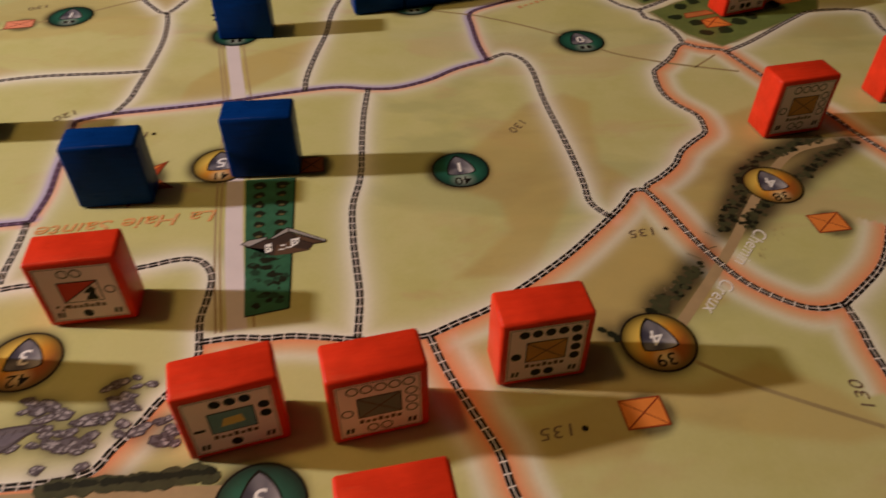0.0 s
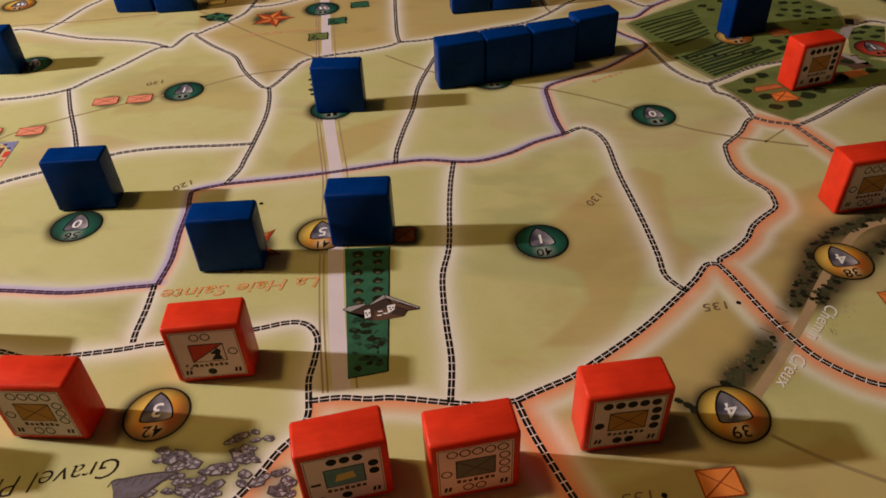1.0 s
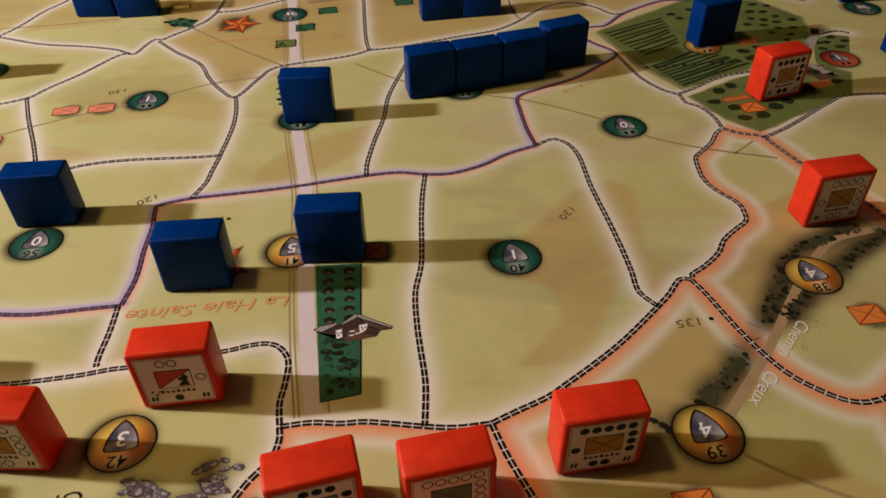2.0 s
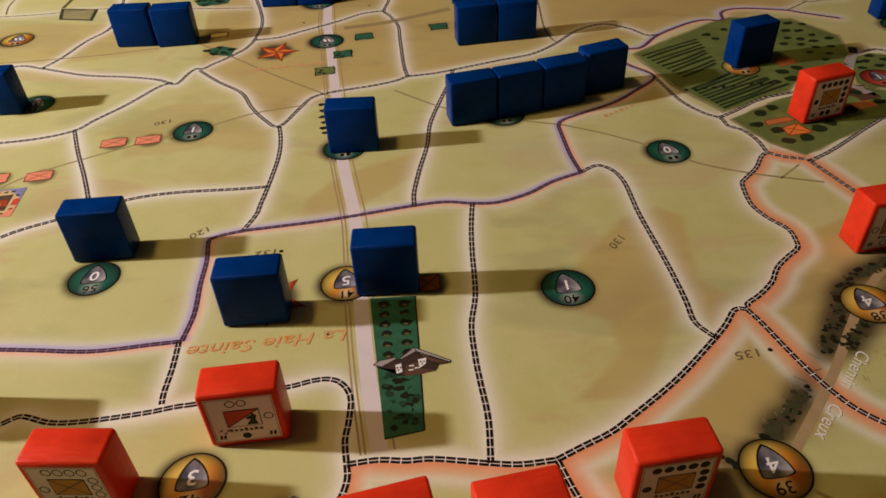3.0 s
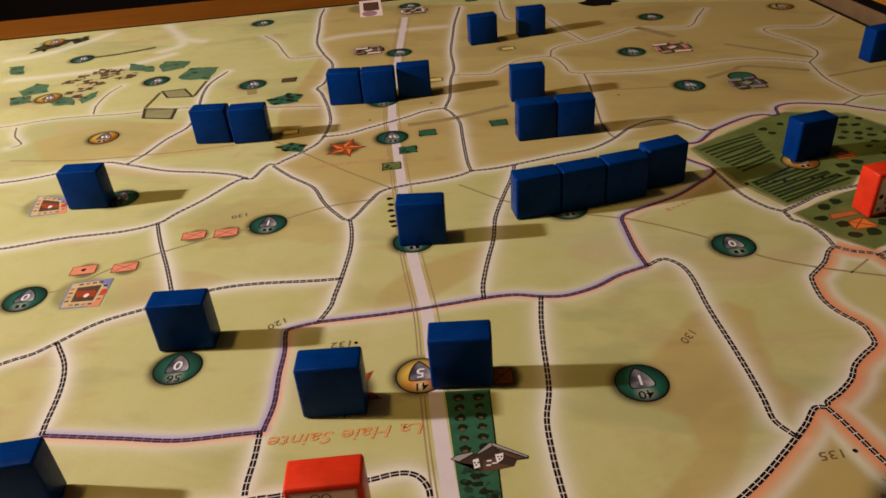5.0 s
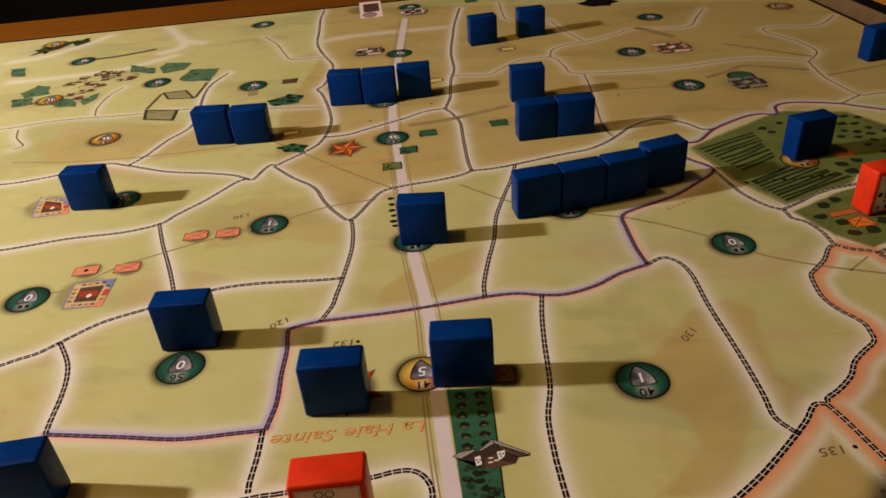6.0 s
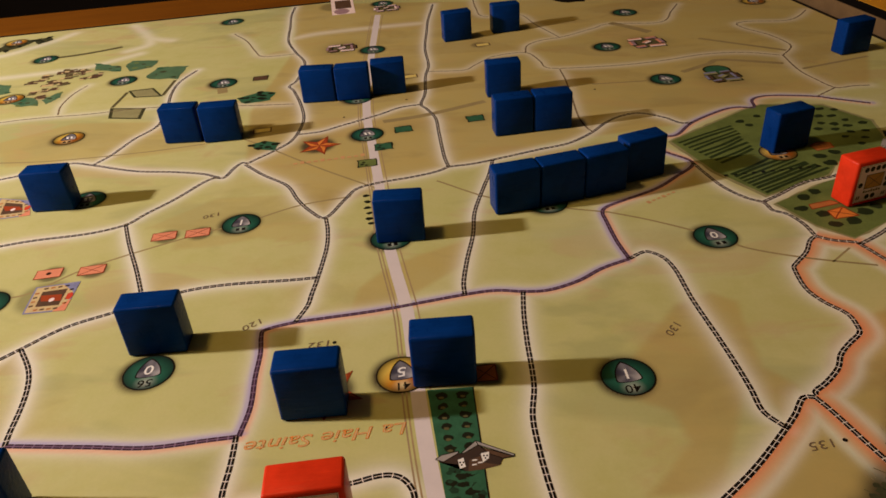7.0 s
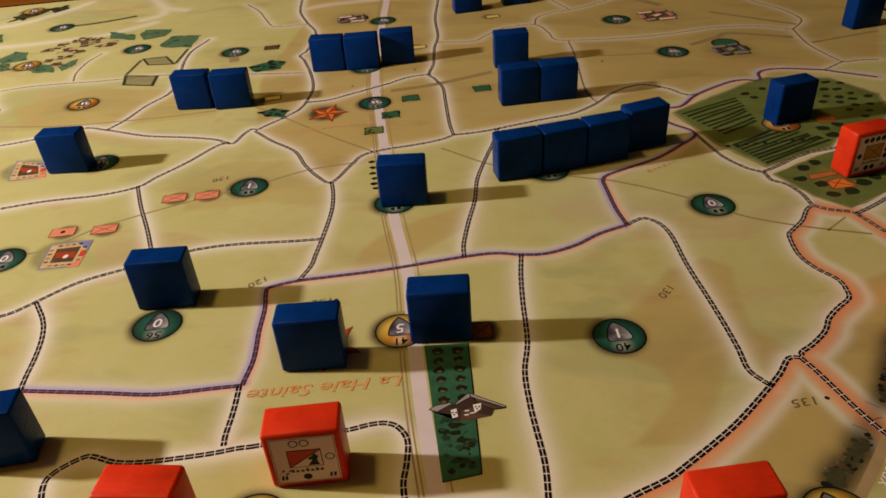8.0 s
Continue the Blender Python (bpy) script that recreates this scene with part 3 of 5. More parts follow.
def smudge(x, y, radius, strength, soft=False):
    SMUDGES.append((x, y, radius, strength, soft))


def steps(a, b, fine0, fine1, small, large):
    out, s = [], a
    while s < b:
        out.append(s)
        s += small if fine0 <= s <= fine1 else large
    return np.array(out + [b])


def near_line(px, py, line):
    """Distance from points to a line, and on which side of it they lie."""
    best, side, past = np.full(len(px), 1e9), np.zeros(len(px)), np.zeros(len(px), bool)
    last = len(line) - 2
    for k, ((ax, ay), (bx, by)) in enumerate(zip(line, line[1:])):
        dx, dy = bx - ax, by - ay
        s = np.clip(((px - ax) * dx + (py - ay) * dy) / (dx * dx + dy * dy + 1e-9), 0, 1)
        d = np.hypot(px - ax - s * dx, py - ay - s * dy)
        closer = d < best
        best[closer] = d[closer]
        side[closer] = np.sign(dx * (py - ay) - dy * (px - ax))[closer]
        past[closer] = ((s <= 0) & (k == 0) | (s >= 1) & (k == last))[closer]
    return best, side, past


def inside(px, py, poly):
    hit = np.zeros(len(px), bool)
    for (ax, ay), (bx, by) in zip(poly, poly[1:] + poly[:1]):
        if ay != by:
            hit ^= ((ay > py) != (by > py)) & (px < (bx - ax) * (py - ay) / (by - ay) + ax)
    return hit


def board_sheet():
    us, vs = steps(U0, U1, -28, 22, 0.14, 0.3), steps(V0, V1, 4, 46, 0.14, 0.26)
    uu, vv = np.meshgrid(us, vs)
    x, y = (uu * CT - vv * ST).ravel(), (uu * ST + vv * CT).ravel()
    n = len(x)
    tan, halo, glow, violet, dark = (np.zeros(n) for _ in range(5))
    for strength, poly in PATCHES:
        poly = list(poly)
        q = np.array(poly)
        near = (x > q[:, 0].min() - 1.5) & (x < q[:, 0].max() + 1.5) & (y > q[:, 1].min() - 1.5) & (y < q[:, 1].max() + 1.5)
        ids = np.nonzero(near)[0]
        d, _, _ = near_line(x[ids], y[ids], poly + poly[:1])
        d = np.where(inside(x[ids], y[ids], poly), d, -d)
        f = np.clip(d / 0.5 + 0.5, 0, 1)
        f = f * f * (3 - 2 * f)
        tan[ids] = tan[ids] * (1 - f) + strength * f if strength < 0.15 else np.maximum(tan[ids], strength * f)
    for style, points in BORDERS:
        line = spline(points, 0.5)
        near = (x > line[:, 0].min() - 2) & (x < line[:, 0].max() + 2) & (y > line[:, 1].min() - 2) & (y < line[:, 1].max() + 2)
        ids = np.nonzero(near)[0]
        d, side, past = near_line(x[ids], y[ids], line)
        pale = 0.92 * np.exp(-(d / 0.44) ** 1.5)
        if style == "F":
            pale = 0.45 * np.exp(-(d / 0.55) ** 2)
        if style == "N":
            pale = 0.5 * np.exp(-(d / 0.65) ** 2)
        if style == "P":
            violet[ids] = np.maximum(violet[ids], np.where(side > 0, 0.85, 0.0) * np.exp(-((d - 0.14) / 0.17) ** 2))
            glow[ids] = np.maximum(glow[ids], np.where(side < 0, 0.62, 0.0) * np.exp(-((d - 0.14) / 0.16) ** 2))
        if style in "OLD":
            on = np.ones(len(ids)) if style == "D" else np.where(side < 0, 1.0, 0.0) if style == "O" else np.where(side > 0, 1.0, 0.0)
            on = np.where(past, 0.0, on)
            warm = on * 0.95 * np.clip(1.15 - d / 0.64, 0, 1)
            glow[ids] = np.maximum(glow[ids], warm)
            fringe = 0.5 * np.exp(-((d - 0.72) / 0.26) ** 2) + 0.35 * np.exp(-(d / 0.5) ** 2)
            pale = np.where(on > 0, fringe, np.where(past, 0.3 * pale, pale))
        halo[ids] = np.maximum(halo[ids], pale)
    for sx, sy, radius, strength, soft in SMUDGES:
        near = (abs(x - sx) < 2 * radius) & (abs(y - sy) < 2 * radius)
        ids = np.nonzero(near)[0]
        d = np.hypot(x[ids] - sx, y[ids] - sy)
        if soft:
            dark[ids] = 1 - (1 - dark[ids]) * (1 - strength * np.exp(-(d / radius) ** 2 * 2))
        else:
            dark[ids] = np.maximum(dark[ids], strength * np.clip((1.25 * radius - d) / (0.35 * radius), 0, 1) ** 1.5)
    me = bpy.data.meshes.new("map_sheet")
    w, h = len(us), len(vs)
    i = np.arange((h - 1) * w).reshape(h - 1, w)[:, :-1].ravel()
    quads = np.stack([i, i + 1, i + w + 1, i + w], 1)
    me.vertices.add(n)
    me.vertices.foreach_set("co", np.stack([x * CM, y * CM, np.zeros(n)], 1).ravel().astype(np.float32))
    me.loops.add(quads.size)
    me.loops.foreach_set("vertex_index", quads.ravel().astype(np.int32))
    me.polygons.add(len(quads))
    me.polygons.foreach_set("loop_start", (np.arange(len(quads)) * 4).astype(np.int32))
    me.update(calc_edges=True)
    for name, values in (("tan", tan), ("halo", halo), ("glow", glow), ("violet", violet), ("smudge", dark)):
        a = me.attributes.new(name, "FLOAT", "POINT")
        a.data.foreach_set("value", np.clip(values, 0, 1).astype(np.float32))
    me.materials.append(MAP)
    ob = new("map_sheet", me)
    ob.parent = board
    tagged(ob, "printed paper map with tan hills")


def border_lines():
    for k, (style, points) in enumerate(BORDERS):
        z = 0.00030 + 0.000004 * k
        if style == "P":
            ribbon("border_line", points, 0.22, z - 0.00015, PURPLE_INK, board)
            ribbon("dash_line", points, 0.088, z, DEEP_PURPLE, board, (0.34, 0.055), (-0.062, 0.062))
        elif style == "N":
            continue
        elif style == "F":
            ribbon("border_line", points, 0.12, z, FADED_INK, board, (0.6, 0.06), (0.0,))
        else:
            ribbon("border_bed", points, 0.235, z - 0.00015, BED_INK, board)
            ribbon("border_line", points, 0.098, z, INK, board, (0.315, 0.04), (-0.064, 0.064))


def shield_points(cx, cy, half, tip, top):
    """A shield whose point lies away from the number, with bowed sides and a gently bowed head."""
    side = []
    for k in range(11):
        q = k / 10
        side.append((half * (q * (2 - q)) ** 0.82, tip + (top - tip) * q))
    head = [(half * math.cos(a), top + 0.12 * math.sin(a)) for a in (0.5, 1.0, math.pi / 2, 2.14, 2.64)]
    return [(cx + x, cy + y) for x, y in side + head + [(-x, y) for x, y in side[:0:-1]]]


def disc(x, y, ink, numeral="", number="", turn=193.5, r=1.08):
    """A printed round emblem: dark rim, coloured face, silver medallion with a numeral, an area number."""
    rim = outline("printed_disc", oval_points(0, 0, r, r), 0.0, INK, board, "round printed emblem with dark rim")
    rim.matrix_basis = pose(x * CM, y * CM, 0.00064 * INK_RISE, 0, 0, turn)
    outline("face", oval_points(0, 0.0, r * 0.94, r * 0.94), 0.00006, ink, rim)
    outline("medallion_edge", shield_points(0, 0, r * 0.50, r * -0.84, r * 0.20), 0.00012, INK, rim)
    outline("medallion", shield_points(0, 0, r * 0.445, r * -0.75, r * 0.17), 0.00018, SILVER_INK, rim)
    if numeral:
        lettering("numeral", numeral, -0.02, -0.17, 0.56, 0, 0.00024, WHITE_INK, rim, 0.1, "", 1.05, 0.016)
    else:
        for dx, w in ((-0.16, 0.13), (0.12, 0.16)):
            outline("numeral", box_points(dx, -0.12, w, 0.42, 14), 0.00024, WHITE_INK, rim)
    if number:
        lettering("area_number", number, 0.04, 0.66, 0.44, 0, 0.00024, INK, rim, 0.08, "", 1.05, 0.010)
    else:
        outline("area_number", box_points(-0.16, 0.62, 0.2, 0.26, 0), 0.00018, INK, rim)
        outline("area_number", box_points(0.16, 0.62, 0.2, 0.26, 0), 0.00018, INK, rim)
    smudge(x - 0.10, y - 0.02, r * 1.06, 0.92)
    return rim


def envelope(x, y, turn, ink, w=1.15, h=0.86, cross=True):
    """A printed unit box with crossed lines and a printed shade round it."""
    rim = outline("unit_box", box_points(0, 0, w, h, 0), 0.0, RIM_INK, board, "small printed unit box with crossed lines")
    rim.matrix_basis = pose(x * CM, y * CM, 0.00064 * INK_RISE, 0, 0, turn)
    outline("face", box_points(0, 0, w - 0.09, h - 0.09, 0), 0.00006, ink, rim)
    if cross:
        a, b = w / 2 - 0.05, h / 2 - 0.05
        ribbon("cross_line", [(-a, -b), (0, 0), (a, b)], 0.045, 0.00012, RIM_INK, rim)
        ribbon("cross_line", [(-a, b), (0, 0), (a, -b)], 0.03, 0.00014, RIM_INK, rim)
    else:
        outline("spot", oval_points(0, 0, 0.13, 0.13, 0, 16), 0.00012, INK, rim)
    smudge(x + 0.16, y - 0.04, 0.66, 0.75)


def star(x, y, r, turn):
    ob = empty("printed_star", (x * CM, y * CM, 0.00064 * INK_RISE), turn, None)
    pts = [((r if k % 2 == 0 else r * 0.42) * math.sin(math.pi * k / 5), (r if k % 2 == 0 else r * 0.42) * math.cos(math.pi * k / 5)) for k in range(10)]
    base = outline("printed_star", [(p[0] * 1.18, p[1] * 1.18) for p in pts], 0.0, RIM_INK, board, "orange printed star with folded facets")
    base.matrix_basis = ob.matrix_basis.copy()
    bpy.data.objects.remove(ob)
    for k in range(10):
        outline("facet", [(0, 0), pts[k], pts[(k + 1) % 10]], 0.00006, ORANGE_INK if k % 2 else STAR_INK, base)
    for k in range(0, 10, 2):
        ribbon("facet_line", [(0, 0), (pts[k][0] / 2, pts[k][1] / 2), pts[k]], 0.05, 0.00012, RIM_INK, base)
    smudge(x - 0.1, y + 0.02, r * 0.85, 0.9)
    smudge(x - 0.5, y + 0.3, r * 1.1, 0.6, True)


rng = random.Random(5)


def trees(points, size, flat=0.8, ink=None):
    for x, y in points:
        outline("printed_tree", blob_points(x, y, size * rng.uniform(0.85, 1.15), rng, 10, flat, 0.3), 0.00052 + rng.uniform(0, 0.00005), ink or TREE_INK, board)


SUNKEN_ROAD = [(14.8, 24.4), (12.8, 23.5), (10.9, 21.1), (9.0, 18.0), (7.2, 15.4), (6.2, 14.1), (5.7, 14.3)]


def roads():
    main = spline([(-6.5, 14.2), (-7.1, 16.5), (-7.9, 20), (-9.2, 26.6), (-10.7, 31.8), (-11.6, 36), (-13.3, 43.5), (-15, 51.4), (-16.5, 63.9), (-17.7, 75.7)], 0.5)
    pts = [tuple(p) for p in main[::6]] + [tuple(main[-1])]
    ribbon("main_road", pts, 0.60, 0.00010, PALE_ROAD, board)
    for off, ink in ((-0.62, CONTOUR), (-0.46, DIRT_ROAD), (0.50, DIRT_ROAD)):
        ribbon("road_edge", pts, 0.07, 0.00012, ink, board, None, (off * -1,))
    ribbon("sunken_road", SUNKEN_ROAD, 0.34, 0.00011, DIRT_ROAD, board)
    for pts in ([(0.9, 35), (3.1, 34), (5.8, 32.4), (7.1, 31.3), (9.5, 30.4), (12.5, 29.7)],
                [(-13.7, 37.4), (-16.6, 36.4), (-19.4, 34.5), (-21.6, 33.4), (-26.2, 30.4), (-28.3, 28.1), (-30.1, 27.6)],
                [(5.8, 13.9), (7.8, 12.7), (9.1, 12.1), (11.3, 11.2)],
                [(-11.4, 37.7), (-16.3, 41.1), (-21, 44.7), (-25.3, 47.7)],
                [(-8.8, 39.1), (-5.6, 36.9), (-2.4, 35.8), (0.9, 35)]):
        ribbon("track_line", pts, 0.14, 0.00009, TRACK, board)
    # wide faint lanes across the far ground
    for pts, wide in (([(-13.3, 48.2), (-10.3, 49.2), (-6.2, 51.4)], 0.55), ([(8.8, 56.0), (11.0, 57.5), (12.3, 58.4), (16.6, 57.1)], 0.5),
                      ([(11.7, 64.0), (14.6, 62.1), (17.7, 60.1)], 0.4), ([(1.8, 54.1), (5.9, 54.4)], 0.2), ([(17.6, 55.8), (23.1, 58.0)], 0.3),
                      ([(4.9, 69.5), (6.2, 68.3), (8.0, 66.3)], 0.8), ([(-41.2, 43.2), (-35.7, 43.2), (-29.4, 44.2), (-25.3, 45.3)], 0.14),
                      ([(-27.2, 54.9), (-28.0, 57.0)], 0.8)):
        ribbon("far_track", pts, wide, 0.00008, TRACK, board)
    ribbon("far_hedge", [(-35.4, 52.6), (-35.6, 55.9)], 0.28, 0.00020, FAR_HEDGE, board)
    ribbon("far_hedge", [(-32.2, 54.9), (-32.5, 58.4)], 0.28, 0.00020, FAR_HEDGE, board)
    ribbon("track_line", [(10.6, 30), (11.8, 31.2)], 0.10, 0.00009, TRACK, board)
    ribbon("far_hedge", [(-47, 65.8), (-45, 66.5), (-43.1, 67.5), (-41.7, 68.4)], 0.55, 0.00020, FAR_HEDGE, board)


def la_haie_sainte():
    strip = outline("orchard", [(-7.8, 21.4), (-6, 21.6), (-5.1, 15.1), (-6.4, 14.7)], 0.00014, WOOD_GREEN, board, "dark green printed orchard strip")
    q = [(-7.8, 21.4), (-6, 21.6), (-5.1, 15.1), (-6.4, 14.7)]
    (ax, ay), (bx, by), (cx, cy), (dx, dy) = q

    def at(s, v):
        return ((ax + (bx - ax) * s) * (1 - v) + (dx + (cx - dx) * s) * v, (ay + (by - ay) * s) * (1 - v) + (dy + (cy - dy) * s) * v)

    rows = [at(s, v) for s in (0.28, 0.74) for v in (0.06, 0.14, 0.22, 0.30, 0.38, 0.46)]
    trees(rows, 0.23)
    for x, y in rows:
        outline("tree_glint", blob_points(x + 0.02, y - 0.09, 0.11, rng, 8, 0.6), 0.00062, FAR_HEDGE, board)
    for k in range(48):
        x, y = at(rng.uniform(0.15, 0.88), rng.uniform(0.60, 0.96))
        outline("printed_tree", blob_points(x, y, rng.uniform(0.09, 0.22), rng, 10, 0.8), 0.00040 + 0.000004 * k, rng.choice([TREE_INK, LEAF_INK, LEAF_INK, WOOD_GREEN]), board)
    ribbon("orchard_line", [q[1], ((bx + cx) / 2, (by + cy) / 2), q[2]], 0.05, 0.00050, INK, board)
    ribbon("orchard_line", [q[3], ((dx + cx) / 2, (dy + cy) / 2), q[2]], 0.05, 0.00051, INK, board)
    outline("farm_house", [(-7.1, 17.8), (-6.4, 17.7), (-6.1, 17.4), (-4.9, 17.7), (-4.8, 18), (-4.4, 18.1), (-5.3, 18.3), (-5.7, 18.6), (-6.2, 18.2), (-6.4, 18.2), (-6.9, 17.9)], 0.00064, WALL_INK, board, "printed farm buildings with grey roofs")
    for pts, ink in (([(-7.2, 17.9), (-7, 18.1), (-6.4, 18.3), (-6.4, 18.2), (-6.9, 17.8)], ROOF_INK), ([(-6.3, 18.2), (-5.8, 18.8), (-5.7, 18.6), (-6.2, 18.2)], ROOF_INK), ([(-5.8, 18.8), (-4.4, 18.2), (-4.4, 18.1), (-5.7, 18.6)], ROOF_INK), ([(-5.6, 18.5), (-4.4, 18.1), (-4.8, 18), (-5.3, 18.2)], BROWN_INK)):
        outline("farm_roof", pts, 0.00070, ink, board)
        for p, q in zip(pts, pts[1:] + pts[:1]):
            ribbon("roof_line", [p, q], 0.035, 0.00079, INK, board)
    for pts in ([(-5.6, 18.2), (-5.3, 18.3), (-5.3, 18), (-5.5, 17.8)], [(-6.4, 17.9), (-6.2, 18), (-6.1, 17.6), (-6.3, 17.5)]):
        outline("farm_gable", pts, 0.00082, WHITE_INK, board)
        cx, cy = np.mean(pts, axis=0)
        for ox, oy in ((-0.06, 0.03), (0.06, 0.04), (0.0, -0.07)):
            outline("farm_window", oval_points(cx + ox, cy + oy, 0.035, 0.045, 0, 8), 0.00088, INK, board)
    for x, y in [(-5.8, 17.7), (-5.6, 17.8), (-5.8, 17.9)]:
        outline("farm_gate", box_points(x, y, 0.17, 0.06, 12), 0.00082, WHITE_INK, board)
    outline("farm_yard", [(-6, 17.4), (-6, 17.9), (-5.6, 18.1), (-5.5, 17.8), (-4.9, 17.7), (-5.5, 17.5)], 0.00066, BROWN_INK, board)
    smudge(*np.mean([(-7.1, 17.8), (-6.4, 17.7), (-6.1, 17.4), (-4.9, 17.7), (-4.8, 18), (-4.4, 18.1), (-5.3, 18.3), (-5.7, 18.6), (-6.2, 18.2), (-6.4, 18.2), (-6.9, 17.9)], axis=0), 1.0, 0.3, True)


def shard(x, y, r, k):
    """A printed rock: dark rough outline, grey body, pale and dark facets."""
    turn, flat = rng.uniform(-0.5, 0.6), rng.uniform(0.5, 0.75)
    n = rng.choice((6, 7, 8))
    rim = blob_points(0, 0, r, rng, n, flat, turn)
    z = 0.00040 + 0.000004 * k
    base = outline("printed_rock", [(x + a, y + b) for a, b in rim], z, STONE_EDGE, board)
    outline("rock_body", [(x + a * 0.84 + 0.01, y + b * 0.80 + 0.015) for a, b in rim], z + 0.00006, STONE_DARK, base)
    for i in range(0, n, 2):
        (ax, ay), (bx, by) = rim[i], rim[(i + 1) % n]
        ink = STONE_LIGHT if rng.random() < 0.62 else STONE_EDGE
        m = rng.uniform(0.05, 0.35)
        outline("rock_facet", [(x + ax * m, y + ay * m), (x + ax * 0.74, y + ay * 0.72), (x + bx * 0.74, y + by * 0.72), (x + bx * (m + 0.1), y + by * m)], z + 0.00012, ink, base)
    smudge(x, y, r * 1.3, 0.5, True)


def gravel_pit():
    for k, (x, y) in enumerate([(-10.9, 11.4), (-9.7, 11), (-10, 10.2), (-9.1, 11.5), (-7.6, 10.4), (-9, 11.6)]):
        shard(x, y, rng.uniform(0.34, 0.44), k)
        shard(x + rng.uniform(0.25, 0.4), y - rng.uniform(0.05, 0.2), 0.2, k + 30)
    for k, (x, y) in enumerate([(-11.6, 11.2), (-11.5, 11.5), (-11.1, 10.9), (-10.8, 10.7), (-10.7, 10.5), (-10.9, 10.2), (-11.4, 10.1), (-10.1, 10.5), (-9.5, 10.5), (-8.8, 10.6), (-8.8, 10.9), (-8.9, 12.4), (-8.4, 12.2), (-9.4, 12.1), (-9.6, 12), (-8.8, 12.1), (-7.8, 11), (-7.6, 11.1), (-7.4, 10.7), (-11.2, 11.5), (-10, 10.9), (-9.5, 11), (-10.2, 10.1), (-9.7, 10.1)]):
        shard(x, y, rng.uniform(0.15, 0.26), k + 10)
    for k, (x, y) in enumerate([(-10.5, 9.5), (-9.4, 9.6)]):
        shard(x, y, rng.uniform(0.17, 0.34), k + 10)
    for k, (x, y) in enumerate(((-11.2, 11.3), (-10.6, 11.0), (-9.9, 10.8), (-9.3, 11.3), (-8.9, 12.0), (-9.5, 10.3), (-8.2, 10.7), (-10.4, 10.3), (-9.2, 11.8), (-7.8, 10.6))):
        for j in range(2):
            shard(x + rng.uniform(-0.45, 0.45), y + rng.uniform(-0.3, 0.3), rng.uniform(0.18, 0.32), k + 3 * j)
        smudge(x, y, 0.75, 0.2, True)
    wall = [(-12.7, 10.4), (-12.4, 10.5), (-11.3, 10.8), (-10.8, 10.8), (-11.2, 10.5), (-11.5, 10.1), (-11.7, 9.9), (-12.4, 9.8)]
    outline("quarry_wall", ragged(wall, rng, 0.03, 0.3), 0.00058, STONE_DARK, board, "grey printed quarry wall")
    c = np.mean(wall, axis=0)
    outline("quarry_face", ragged([tuple(c + (np.array(p) - c) * (0.72, 0.55)) for p in wall], rng, 0.04, 0.3), 0.00064, LILAC_STONE, board)
    for p, q in zip(wall, wall[1:]):
        ribbon("quarry_line", [p, ((p[0] + q[0]) / 2, (p[1] + q[1]) / 2 + 0.03), q], 0.06, 0.00070, STONE_EDGE, board)
    for k in range(9):
        s = k / 8
        x, y = wall[0][0] * (1 - s) + wall[3][0] * s, wall[0][1] * (1 - s) + wall[3][1] * s
        ribbon("quarry_line", [(x, y), (x - 0.05, y - rng.uniform(0.1, 0.25))], 0.03, 0.00071, STONE_EDGE, board)
    smudge(*c, 0.9, 0.35, True)


